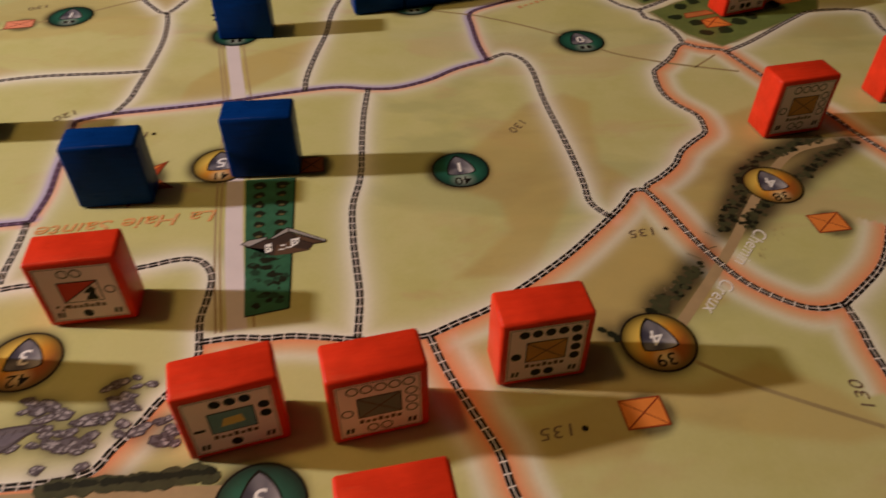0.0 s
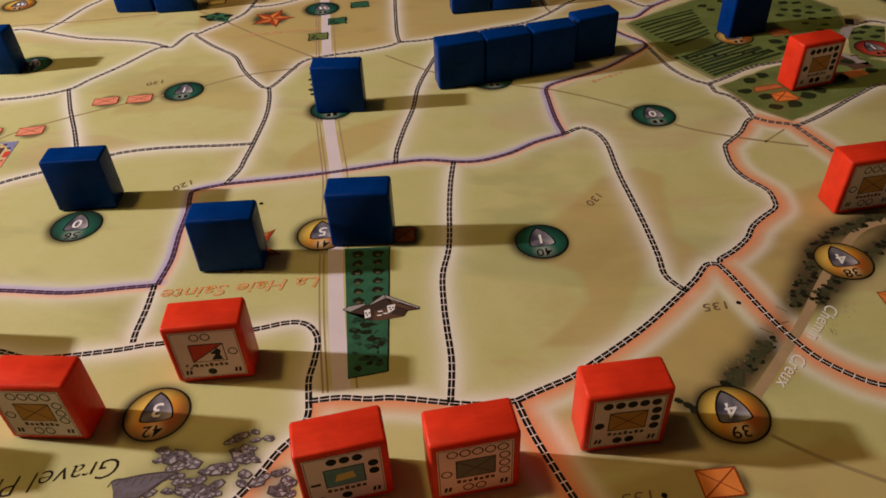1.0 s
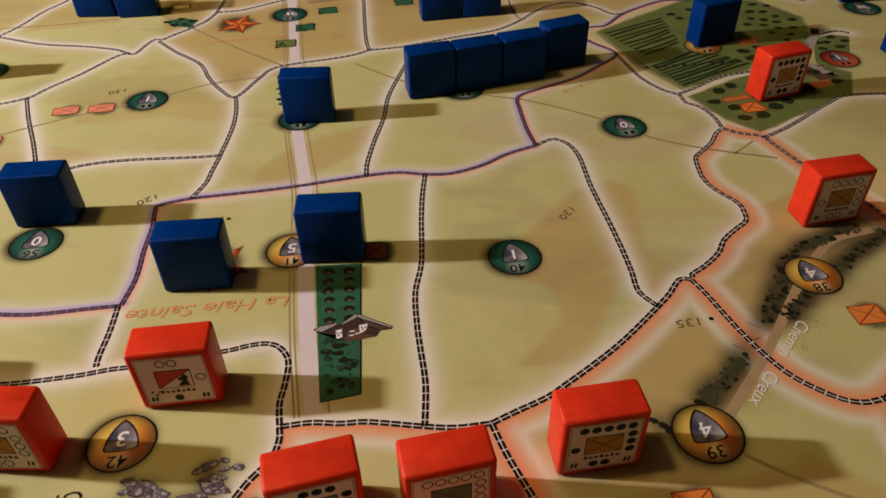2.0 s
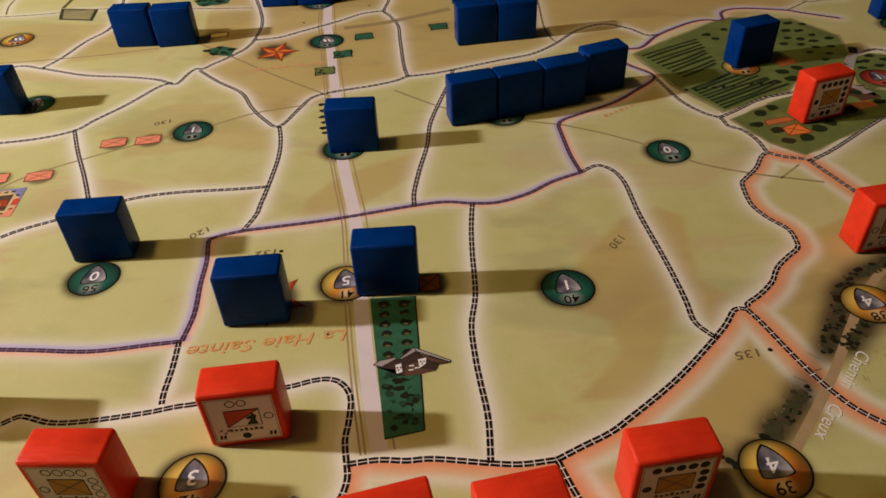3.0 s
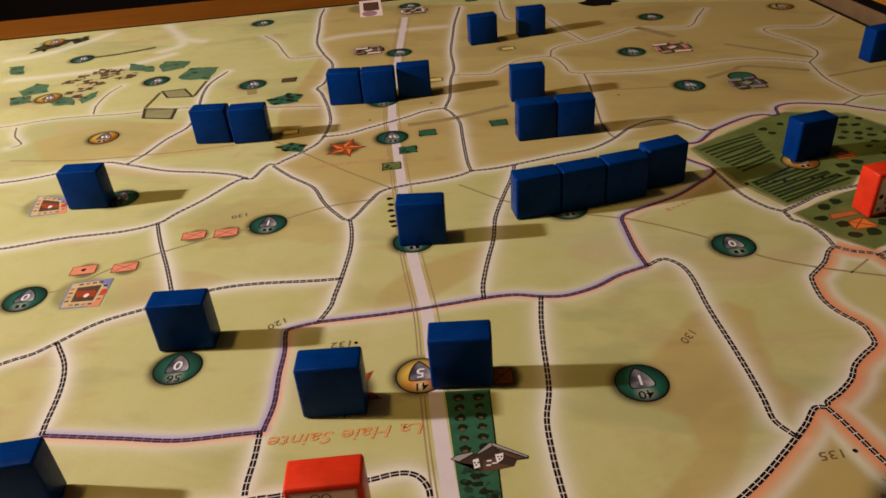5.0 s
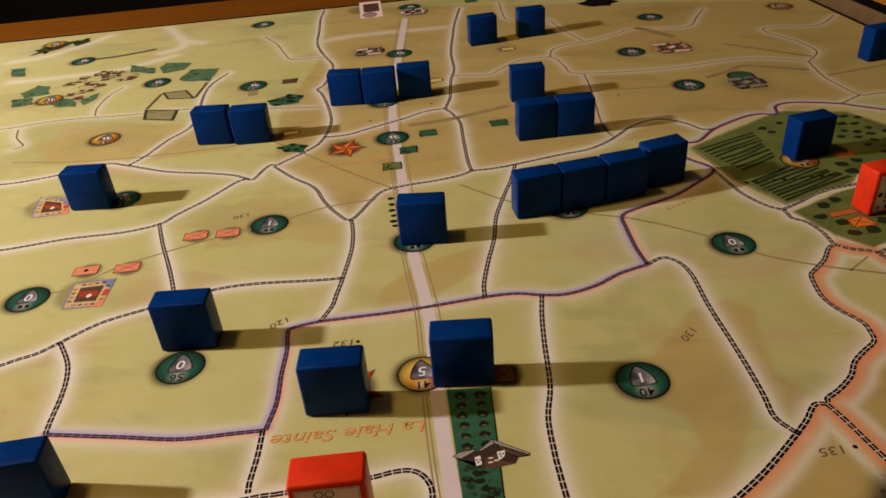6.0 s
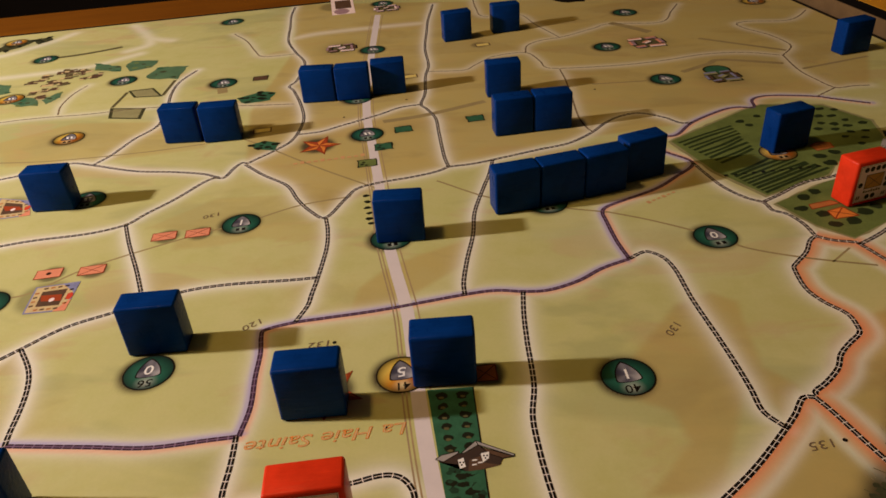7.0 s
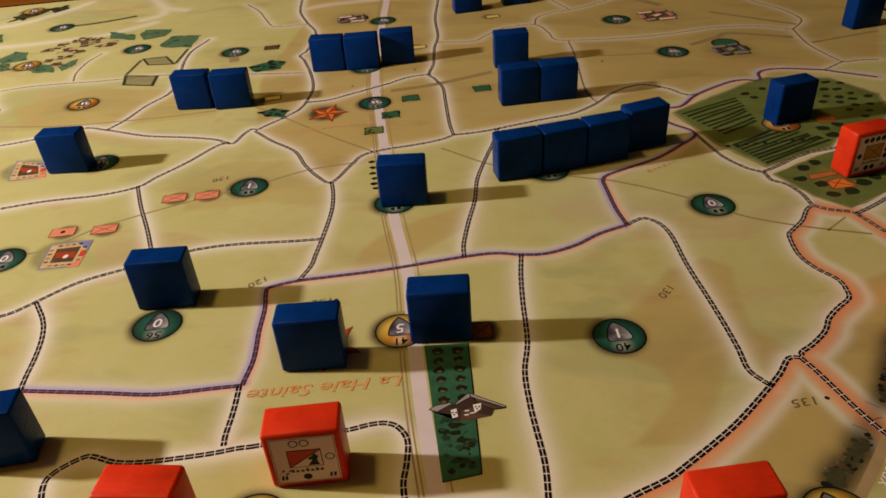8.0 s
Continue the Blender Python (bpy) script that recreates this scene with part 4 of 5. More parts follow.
def hedges():
    """Rows of dark printed trees with soft shade along the sunken road."""
    road = spline(SUNKEN_ROAD, 0.3)
    for row in ([(6.0, 15.2), (7.3, 16.6), (9.3, 19.5), (11.0, 22.6), (12.4, 23.6), (14.1, 24.5)],
                [(9.9, 19.2), (11.1, 20.6), (12.2, 21.6), (13.5, 22.8), (15.4, 24.4)]):
        for k, (x, y) in enumerate(spline(row, 0.2)):
            # the rows thin out where the frontier crosses the road
            gap = 17.3 < y < 18.9
            smudge(x + rng.uniform(-0.1, 0.1), y + rng.uniform(-0.1, 0.1), rng.uniform(0.55, 0.8), 0.2 if gap else rng.uniform(0.5, 0.7), True)
            for _ in range(0 if gap else 4):
                outline("hedge_tree", blob_points(x + rng.uniform(-0.24, 0.24), y + rng.uniform(-0.2, 0.2), rng.uniform(0.07, 0.16), rng, 10, 0.85), 0.00046 + 0.000001 * k + rng.uniform(0, 0.00003), rng.choice((HEDGE_INK, HEDGE_INK, TREE_INK)), board)
            if k % 3 == 0:
                side = rng.choice((-1, 1))
                ribbon("hedge_twig", [(x, y), (x + side * rng.uniform(0.25, 0.45), y + rng.uniform(0.05, 0.3))], 0.03, 0.00045, FAR_HEDGE, board)
    for x, y in [(9.3, 20.2), (8.7, 19.4), (7.3, 17.5), (6.6, 16.2), (6.1, 15.8), (10.5, 18.6), (10.2, 18.1), (11, 18.9), (10.2, 17.7)]:
        for _ in range(4):
            a, b = x + rng.uniform(-0.3, 0.3), y + rng.uniform(-0.25, 0.25)
            ribbon("grass_stroke", [(a, b), (a - 0.03, b + rng.uniform(0.08, 0.2))], 0.014, 0.00048, CONTOUR, board)
    for k, p in enumerate(road[::3]):
        if k % 2:
            smudge(p[0], p[1], 0.5, 0.10, True)
    (ax, ay), (bx, by) = [(-8.5, 9.3), (-6.1, 9.5)]
    for k in range(30):
        s = k / 29
        for row in (0.0, -0.95):
            x, y = ax - 1.6 + (bx - ax + 1.6) * s, ay - 0.35 + (by - ay + 0.35) * s + row
            outline("hedge_tree", blob_points(x, y + rng.uniform(-0.08, 0.08), rng.uniform(0.24, 0.36), rng, 9, 0.8), 0.00056 + 0.000002 * k, HEDGE_INK, board)
            outline("hedge_tree", blob_points(x + rng.uniform(-0.06, 0.1), y + 0.08, rng.uniform(0.09, 0.16), rng, 8, 0.8), 0.00064 + 0.000002 * k, TREE_INK, board)
            if k % 3 == 0:
                smudge(x, y, 0.55, 0.4, True)
    ribbon("lane", [(ax - 3.0, ay - 0.75), ((ax + bx) / 2 - 0.5, (ay + by) / 2 - 0.55), (bx + 0.5, by - 0.55)], 0.5, 0.00011, DIRT_ROAD, board)
    for dx, dy in ((4.5, 14.3), (4.7, 14.1)):
        for _ in range(5):
            outline("hedge_tree", blob_points(dx + rng.uniform(-0.25, 0.25), dy + rng.uniform(-0.2, 0.2), rng.uniform(0.1, 0.17), rng, 9), 0.00054 + rng.uniform(0, 0.00004), TREE_INK, board)
        smudge(dx, dy, 0.6, 0.6, True)


def hougoumont():
    big, small = [(5.7, 43.7), (9.4, 46.7), (11.2, 48.2), (12.7, 49.1), (16.5, 48.7), (18.6, 46), (18.3, 42.6), (14.5, 40.3), (13.5, 38.8), (9.5, 36.5), (7.4, 39.5)], [(9.7, 35.6), (13, 37.9), (16.7, 39.6), (19, 38.5), (18.2, 36.2), (12.4, 32.1), (11, 33.3)]
    for pts in (big, small):
        c = np.mean(pts, axis=0)
        outline("field_margin", ragged([tuple(c + (np.array(p) - c) * 1.035) for p in pts], rng, 0.06, 0.5), 0.00006, OLIVE_INK, board)
    outline("field", big, 0.00012, FIELD_GREEN, board, "printed green fields with dark furrows")
    outline("field", small, 0.00013, FIELD_GREEN, board, "printed green garden with round trees")
    # two sets of furrows, then rows of round trees
    for (s0, s1), (e0, e1), n in (([(6.1, 43.4), (8.0, 40.5)], [(9.8, 45.8), (10.5, 42.4)], 9), ([(8.2, 39.0), (9.5, 36.8)], [(11.4, 41.3), (13.9, 39.6)], 9)):
        for k in range(n):
            q = k / (n - 1)
            a, b = np.array(s0) * (1 - q) + np.array(s1) * q, np.array(e0) * (1 - q) + np.array(e1) * q
            ribbon("furrow", [tuple(a), tuple((a + b) / 2 + np.array((rng.uniform(-0.08, 0.08), rng.uniform(-0.08, 0.08)))), tuple(b + np.array((rng.uniform(-0.2, 0.15), rng.uniform(-0.1, 0.1))))], rng.uniform(0.17, 0.25), 0.00044, FURROW_INK, board)
            smudge(*((a + b) / 2), 0.5, 0.3)
    trees([(10.6, 46.4), (11.0, 45.8), (11.9, 47.2), (16.2, 48.1), (17.0, 47.9), (15.7, 46.9), (16.5, 46.9), (17.1, 46.2), (15.5, 45.8), (16.2, 45.6), (16.9, 45.3), (18.0, 45.7), (15.0, 44.9), (16.0, 44.8), (16.8, 44.4), (17.7, 44.5), (17.3, 43.5), (16.2, 43.7), (16.8, 42.7)], 0.30, 0.75, GARDEN_TREE)
    trees([(13.8, 41.1), (14.1, 40.2), (14.8, 41.6)], 0.42, 0.8, GARDEN_TREE)
    trees([(11.3, 36.2), (12.1, 36.8), (10.8, 35), (11.7, 34.4), (12, 33.4), (12.9, 33.7), (13.8, 34.6), (14.6, 35.2), (16.1, 36.5), (17, 38.5), (17.9, 37.5)], 0.38, 0.85, GARDEN_TREE)
    for k, (pts, ink) in enumerate((([(12, 34.7), (12.9, 35.1), (13.4, 34.2), (12.1, 33.9)], ORANGE_INK), ([(11.3, 35.4), (12.5, 35.8), (12.9, 35.5), (11.3, 34.9)], BURNT_INK), ([(13.7, 42.5), (14.3, 43), (15, 42.9), (15, 42.2), (13.9, 41.8)], BURNT_INK))):
        outline("house_block", ragged(pts, rng, 0.05, 0.5), 0.00066, ink, board)
        for p, q in zip(pts, pts[1:] + pts[:1]):
            ribbon("house_line", [p, q], 0.06, 0.00074, RIM_INK, board)
        if k == 0:
            ribbon("house_line", [pts[0], pts[2]], 0.06, 0.00078, RIM_INK, board)
            ribbon("house_line", [pts[1], pts[3]], 0.06, 0.00080, RIM_INK, board)
        smudge(*np.mean(pts, axis=0), 0.9, 0.6, True)
    # a name too blurred to read
    (ax, ay), (bx, by) = [(13.3, 39.8), (7.9, 38.9)]
    for k in range(11):
        s = k / 10
        outline("blurred_letter", box_points(ax + (bx - ax) * s, ay + (by - ay) * s, 0.24, rng.uniform(0.14, 0.26), 13), 0.00060, TREE_INK, board)
    outline("field", [(18.1, 42.0), (18.8, 43.1), (19.6, 43.5), (20.6, 43.2), (19.3, 39.4), (18.1, 38.9), (17.5, 39.6)], 0.00014, FIELD_GREEN, board, "printed green plot round the manor")
    trees([(18.5, 42.3), (19.5, 43.1), (20.1, 42.6), (19.6, 41.8), (18.5, 41.5), (19.0, 42.4)], 0.30, 0.75, GARDEN_TREE)
    for pts in [[(17.8, 41.5), (18.6, 43.1), (19.4, 44.3)], [(17.5, 39.2), (17.6, 37.9)], [(17.0, 39.4), (17.4, 39.0)]]:
        ribbon("manor_wall", pts, 0.34, 0.00058, ROOF_INK, board)
    smudge(17.1, 38.5, 1.4, 0.6, True)
    outline("manor_shade", blob_points(17.1, 38.7, 0.95, rng, 14, 0.6, 0.5), 0.00050, BROWN_INK, board)
    # the walled manor beside the red emblem
    for (x, y), w, h, a, ink in zip([(17.5, 38.8), (18.1, 42.7), (17.5, 38), (18.8, 43.9), (16.7, 37), (15.9, 36.5)], (1.6, 1.1, 1.3, 0.9, 1.8, 1.2), (0.35, 0.3, 0.6, 0.5, 0.7, 0.5), (130, 60, 20, 75, 20, 35), (ROOF_INK, ROOF_INK, BROWN_INK, TREE_INK, BURNT_INK, BROWN_INK)):
        outline("manor_wing", box_points(x, y, w, h, a), 0.00060, ink, board)
        smudge(x, y, 0.6, 0.6)


def villages():
    for pts, inks, w, h in (([(-20.1, 65.9), (-20.9, 64.3), (-18.8, 64.5), (-18.4, 66.5)], (MAUVE_INK, BROWN_INK, PAPER), 2.6, 2.2), ([(6.3, 64.5), (8.1, 65.2), (8.1, 62.5), (6.6, 61.9)], (CORAL_INK, MAUVE_INK, PAPER), 2.9, 2.9), ([(10.5, 54.4), (11.3, 53.4), (12.3, 54.3), (12.2, 55.5), (11.1, 56.4)], (LILAC_INK, BROWN_INK, OLIVE_INK), 2.4, 2.3), ([(-21.9, 79.4), (-14, 77.3), (-15.5, 77.5)], (PAPER, MAUVE_INK, BROWN_INK), 2.6, 2.4)):
        cx, cy = np.mean(pts, axis=0)
        smudge(cx, cy, 2.2, 0.6, True)
        outline("village_ground", ragged(box_points(cx, cy, w * 0.92, h * 0.86, 13), rng, 0.16, 0.5), 0.00046, FAR_HEDGE, board)
        # long houses along the sides of a yard, each with a lit and a shaded roof slope
        for k, (ox, oy, run, turn) in enumerate(((-0.22, 0.36, 0.42, 0), (0.26, 0.34, 0.34, 4), (0.42, 0.0, 0.40, 90), (0.2, -0.36, 0.46, -3), (-0.28, -0.34, 0.3, 5), (-0.42, 0.02, 0.36, 86), (0.02, 0.02, 0.26, 30))):
            x, y = uv_xy(ox * w, oy * h)
            a, z = radians(13 + turn), 0.00052 + 0.00001 * k
            outline("house_shade", box_points(cx + x + 0.1, cy + y - 0.08, run * w, 0.62, 13 + turn), z, TREE_INK, board)
            outline("village_house", box_points(cx + x, cy + y, run * w, 0.5, 13 + turn), z + 0.00008, inks[1] if k % 3 else inks[2], board)
            outline("roof_slope", box_points(cx + x - 0.13 * math.sin(a), cy + y + 0.13 * math.cos(a), run * w * 0.94, 0.2, 13 + turn), z + 0.00016, inks[0], board)
    for k, (x, y) in enumerate([(-12.7, 44.1), (-13.4, 41.7), (-11.7, 46.8), (-6.8, 48.3), (-25, 58.1), (-11.3, 81.4)]):
        outline("wood_patch", ragged(box_points(x, y, 1.25, 1.05, 13), rng, 0.05, 0.3), 0.00043, TREE_INK, board)
        outline("wood_patch", ragged(box_points(x, y, 1.08, 0.9, 13), rng, 0.04, 0.3), 0.00047, (WOOD_GREEN, FIELD_GREEN)[k == 1] if k != 4 else BROWN_INK, board)
        smudge(x, y, 0.9, 0.4, True)
        if k < 2:
            trees([(x - 0.25, y + 0.1), (x - 0.3, y - 0.2), (x, y - 0.3)], 0.13)
    for k, (pts, ink) in enumerate((([(-42.2, 63.7), (-39.1, 62.5), (-38.7, 61.1), (-41.1, 61.7)], TEAL_WOOD), ([(-38.8, 62.5), (-38.7, 64), (-36.2, 63.8), (-36, 61.9), (-37.8, 61.1)], TEAL_WOOD), ([(-35.7, 59.8), (-35.3, 61.9), (-32.7, 62), (-32.4, 58.7), (-35, 58.9)], TEAL_WOOD), ([(-54.5, 63.7), (-53.1, 63.9), (-51.7, 61.6), (-53, 61.4)], TEAL_WOOD), ([(-49.2, 56.9), (-48.7, 58.9), (-47.4, 58.7), (-46.4, 56.7), (-48.1, 55.8)], TEAL_WOOD), ([(-49.2, 55.5), (-47.4, 55.9), (-46.6, 54.3), (-48, 53.7)], TEAL_WOOD), ([(-44.7, 54.2), (-44.6, 55.5), (-43, 55.2), (-42.2, 53.6), (-43.9, 53.4)], TEAL_WOOD), ([(-42.5, 54.9), (-41.6, 56.6), (-41.1, 55.3), (-41.5, 53.8)], TEAL_WOOD), ([(-55.3, 69.3), (-54.9, 71.5), (-53.6, 70.2), (-53.6, 68)], HEDGE_INK), ([(-52.7, 71.7), (-51.5, 73.1), (-50.7, 71.8), (-51.4, 70.4)], HEDGE_INK), ([(-55.0, 67.6), (-53.9, 71.6), (-52.2, 72.6), (-52.9, 69.6)], HEDGE_INK), ([(-25.6, 53.6), (-24.1, 55), (-22.9, 54.7), (-22.8, 53), (-24.7, 52.4)], WOOD_GREEN), ([(-22, 44.8), (-21.2, 45.5), (-19.9, 45.1), (-20, 44), (-21.4, 44.1)], WOOD_GREEN))):
        wood_base = outline("wood_patch", ragged(pts, rng, 0.11, 0.5), 0.00040 + 0.00001 * k, ink, board)
        c = np.mean(pts, axis=0)
        for j in range(12):
            q = np.array(pts[j % len(pts)])
            m = c + (q - c) * rng.uniform(0.2, 0.9)
            outline("wood_shade", blob_points(m[0], m[1], rng.uniform(0.12, 0.36), rng, 9, 0.7), 0.00056 + 0.000004 * j, rng.choice((WOOD_GREEN, TEAL_WOOD, FIELD_GREEN, HEDGE_INK)) if ink is TEAL_WOOD else TREE_INK, wood_base)
        smudge(c[0], c[1], 1.5, 0.25, True)
    for pts in ([(-35.7, 56.2), (-33.7, 56.7), (-32.1, 54.7), (-34.5, 54.6)], [(-35.5, 52.5), (-32.5, 52.3), (-32, 50.1), (-34.7, 50.4)]):
        outline("field", pts, 0.00020, HEDGE_INK, board)
        c = np.mean(pts, axis=0)
        outline("field", [tuple(c + (np.array(p) - c) * 0.80) for p in pts], 0.00028, OLIVE_INK, board)
    for x, y in [(-45.7, 59), (-45.2, 59.7), (-45.1, 60.8), (-43.7, 59.3), (-44.2, 61.1), (-43, 60.1), (-43.2, 61.3), (-42.2, 60.6), (-41.1, 59.7), (-40.7, 60.2), (-41.9, 61.8), (-40.4, 60.5), (-43.9, 58.4), (-43.9, 56.5), (-43.3, 57), (-42.6, 57.2), (-43.4, 58.4), (-42.8, 55.4), (-42.5, 58.3), (-43.8, 61.9), (-42.8, 61.6)]:
        for ink in (BROWN_INK, BROWN_INK, FAR_HEDGE, CREAM_INK, BROWN_INK):
            outline("town_house", box_points(x + rng.uniform(-0.35, 0.35), y + rng.uniform(-0.45, 0.45), rng.uniform(0.35, 0.8), rng.uniform(0.24, 0.46), 13 + rng.uniform(-15, 15)), 0.00062 + rng.uniform(0, 0.00006), ink, board)
        smudge(x, y, 0.7, 0.25, True)
    trees([(-12.8, 37.4), (-12.6, 36.7), (-12.5, 36), (-12.3, 35.4), (-12.2, 34.8), (-12, 34.3)], 0.22)
    rim = outline("wood_patch", oval_points(11.4, 56.2, 1.05, 1.0, 13, 24), 0.00044, TREE_INK, board)
    outline("wood_shade", oval_points(11.4, 56.2, 0.9, 0.85, 13, 24), 0.00050, WOOD_GREEN, rim)
    # leader portraits become plain coloured cards
    for pts in ([(-28.2, 28.6), (-26.1, 29.1), (-25.7, 26.7), (-27.7, 26.4)], [(-35.9, 38.1), (-33.7, 37.7), (-32.7, 35.9), (-34.9, 35.4)]):
        c = np.mean(pts, axis=0)
        outline("printed_card", pts, 0.00052, LILAC_INK, board, "small printed framed picture card")
        for f, ink, z in ((0.92, CREAM_INK, 0.00058), (0.56, BROWN_INK, 0.00066)):
            outline("card_face", [tuple(c + (np.array(p) - c) * f) for p in pts], z, ink, board)
        for i in range(4):
            a, b = np.array(pts[i]), np.array(pts[(i + 1) % 4])
            for q in (0.2, 0.4, 0.6, 0.8):
                m = (a * (1 - q) + b * q) * 0.78 + c * 0.22
                outline("card_mark", box_points(m[0], m[1], 0.2, 0.13, 20), 0.00074, BROWN_INK if int(q * 10) % 4 else BURNT_INK, board)
        p0, p1, p2, p3 = (np.array(p) for p in pts)
        outline("card_corner", [tuple(p1), tuple(p1 * 0.6 + p0 * 0.4), tuple(p1 * 0.6 + p2 * 0.4)], 0.00074, LILAC_INK, board)
        outline("card_corner", [tuple(p2), tuple(p2 * 0.6 + p1 * 0.4), tuple(p2 * 0.7 + p3 * 0.3)], 0.00074, CORAL_INK, board)
        outline("card_spot", oval_points(c[0] + 0.1, c[1] - 0.15, 0.13, 0.17, 0, 14), 0.00080, PAPER, board)
        outline("card_spot", [tuple(c + (np.array(p) - c) * (0.5, 0.22)) for p in pts], 0.00076, STAR_INK, board)
        m = p1 * 0.42 + p2 * 0.42 + c * 0.16
        outline("card_spot", oval_points(m[0], m[1], 0.16, 0.3, 10, 14), 0.00078, SCARLET_INK, board)
        smudge(c[0] - 0.4, c[1] + 0.1, 1.3, 0.45)
    for x, y in (-6.7, 64.6), (-21.8, 47.3), (-12.4, 57.2):
        outline("printed_counter", box_points(x, y, 1.3, 0.8, 13), 0.00050, BROWN_INK, board)
        outline("counter_face", box_points(x, y, 1.1, 0.6, 13), 0.00056, YELLOW_INK, board)
        smudge(x - 0.3, y, 0.7, 0.5)
    # a printed tower and a black blot near the far margin
    tx, ty = -22.1, 79.7
    outline("printed_tower", box_points(tx, ty, 2.4, 6.6, 13), 0.00050, PAPER, board, "pale printed tower with mauve roof")
    outline("tower_roof", box_points(tx - 0.1, ty + 0.7, 1.7, 3.4, 13), 0.00056, BROWN_INK, board)
    outline("tower_door", oval_points(tx + 0.3, ty - 2.1, 0.8, 1.1, 13, 18), 0.00056, MAUVE_INK, board)
    smudge(tx - 0.8, ty, 1.6, 0.5)
    bx, by = 2.1, 78.6
    outline("black_blot", blob_points(bx, by, 1.9, rng, 14, 0.9), 0.00050, BOX_BLACK, board)


def words():
    up = 193.5
    lettering("place_name", "La Haie Sainte", -11.31, 18.91, 0.60, 190.2, 0.0006, ORANGE_INK, board, 0.25, "", 1.26, 0.006)
    lettering("letter_core", "La Haie Sainte", -11.31, 18.91, 0.60, 190.2, 0.00066, CREAM_INK, board, 0.25, "", 1.26, -0.034)
    lettering("place_name", "Gravel Pit", -14.48, 10.44, 0.70, 196.6, 0.0006, INK, board, 0.3, "", 1.0, -0.02)
    lettering("place_name", "Chemin", 9.77, 18.16, 0.47, 234.8, 0.0007, WHITE_INK, board, 0.2)
    lettering("place_name", "Creux", 8.13, 15.89, 0.47, 234.8, 0.0007, WHITE_INK, board, 0.2)
    for body, x, y, a in (("120", -16.1, 25.6, 222), ("130", 2.4, 25.2, 235), ("135", 6.3, 18.8, up), ("132", -12.7, 24.2, up), ("135", 2.7, 10.9, up), ("130", 11.1, 12.2, 95), ("130", -21.4, 35.5, 205)):
        lettering("height_number", body, x, y, 0.38, a, 0.0006, FADED_INK, board, 0.15, "", 1.32)
    for x, y in (7.1, 19), (-12.1, 24.3), (3.4, 11), (1.9, 53.0), (-12.1, 52.2), (-16.3, 49.2):
        outline("height_dot", oval_points(x, y, 0.09, 0.09, 0, 14), 0.0006, INK, board)
    # names too blurred to read
    for k in range(6):
        outline("blurred_letter", box_points(3.1 + 0.30 * k, 36.0 + 0.21 * k, 0.22, 0.14 if k % 3 else 0.26, 35), 0.0006, FADED_CORAL, board)
    for k in range(11):
        x, y = -13.9, 42.9
        outline("blurred_letter", box_points(x - 0.42 * k, y - 0.10 * k - (0.06 if k % 3 else 0), 0.27, 0.22 if k % 3 else 0.4, 13), 0.0006, FADED_CORAL, board)


def emblems():
    disc(0.1, 22.2, GREEN_INK, "1", "40")
    disc(-19.7, 22.4, GREEN_INK, "0", "56")
    disc(5.8, 32.4, GREEN_INK, "0", "")
    disc(-19.4, 34.5, GREEN_INK, "1", "")
    disc(-30, 27.2, GREEN_INK, "0", "")
    disc(-8.9, 22.3, GOLD_INK, "5", "41")
    disc(-12.3, 12.9, GOLD_INK, "3", "42")
    disc(5.9, 14, GOLD_INK, "4", "39", 193.5, 1.12)
    disc(11.5, 21.5, GOLD_INK, "4", "38")
    disc(-4.7, 8.7, GREEN_INK, "3", "", 193.5, 1.15)
    disc(19, 40.2, RUST_INK, "1", "")
    for x, y in [(-14.1, 46.1), (-15.9, 52.8), (-16.5, 64.4), (-17.8, 80), (-27.9, 57.2), (-37.2, 58.7), (-47.9, 65.4), (-32.9, 75.5), (3.9, 62.7), (6.7, 72.7), (7.3, 54.6), (-2.4, 36.1), (-10.7, 32.7), (-30, 37.6), (23, 47.6)]:
        disc(x, y, GREEN_INK, r=1.12)
    for x, y in [(-36, 46.9), (-45.4, 55.2), (-54.3, 71.3), (19.1, 74.6), (11.6, 41.7)]:
        disc(x, y, GOLD_INK, r=1.1)
    envelope(5.03, 11.52, 10, ORANGE_INK, 1.2, 0.95)
    envelope(12.77, 19.43, 10, ORANGE_INK, 1.2, 0.95)
    envelope(-5.53, 22.38, 8, ORANGE_INK, 0.95, 0.95)
    for x, y in (-26, 30.1), (-23.4, 33.3), (-21.6, 33.6):
        envelope(x, y, 13, CORAL_INK, 1.35, 0.85)
    envelope(-28.2, 29.8, 13, CORAL_INK, 1.35, 0.85, False)
    star(-17.1, 44.5, 1.30, 205)
    star(-11.75, 21.23, 1.28, 257.1)


board_core()
roads()
la_haie_sainte()
gravel_pit()
hedges()
hougoumont()
villages()
words()
emblems()
board_sheet()
border_lines()


# ---- the wooden blocks ----
W, DEEP = 0.0254, 0.0127


def block_body(seed):
    """A wooden block with rounded, slightly uneven edges; its origin at the middle of its foot."""
    r = random.Random(seed)
    bm = slab(-W / 2, W / 2, -DEEP / 2, DEEP / 2, 0, W, 0.0011, 3)
    for v in bm.verts:
        v.co += Vector((r.uniform(-1, 1), r.uniform(-1, 1), 0)) * 0.00008
        if v.co.z > W * 0.5:
            v.co.z += 0.0002 * math.sin(v.co.x * 180 + seed) + r.uniform(-1, 1) * 0.00006
    for f in bm.faces:
        f.smooth = True
    me = bpy.data.meshes.new("game_block")
    bm.to_mesh(me)
    bm.free()
    me.set_sharp_from_angle(angle=radians(50))
    return me


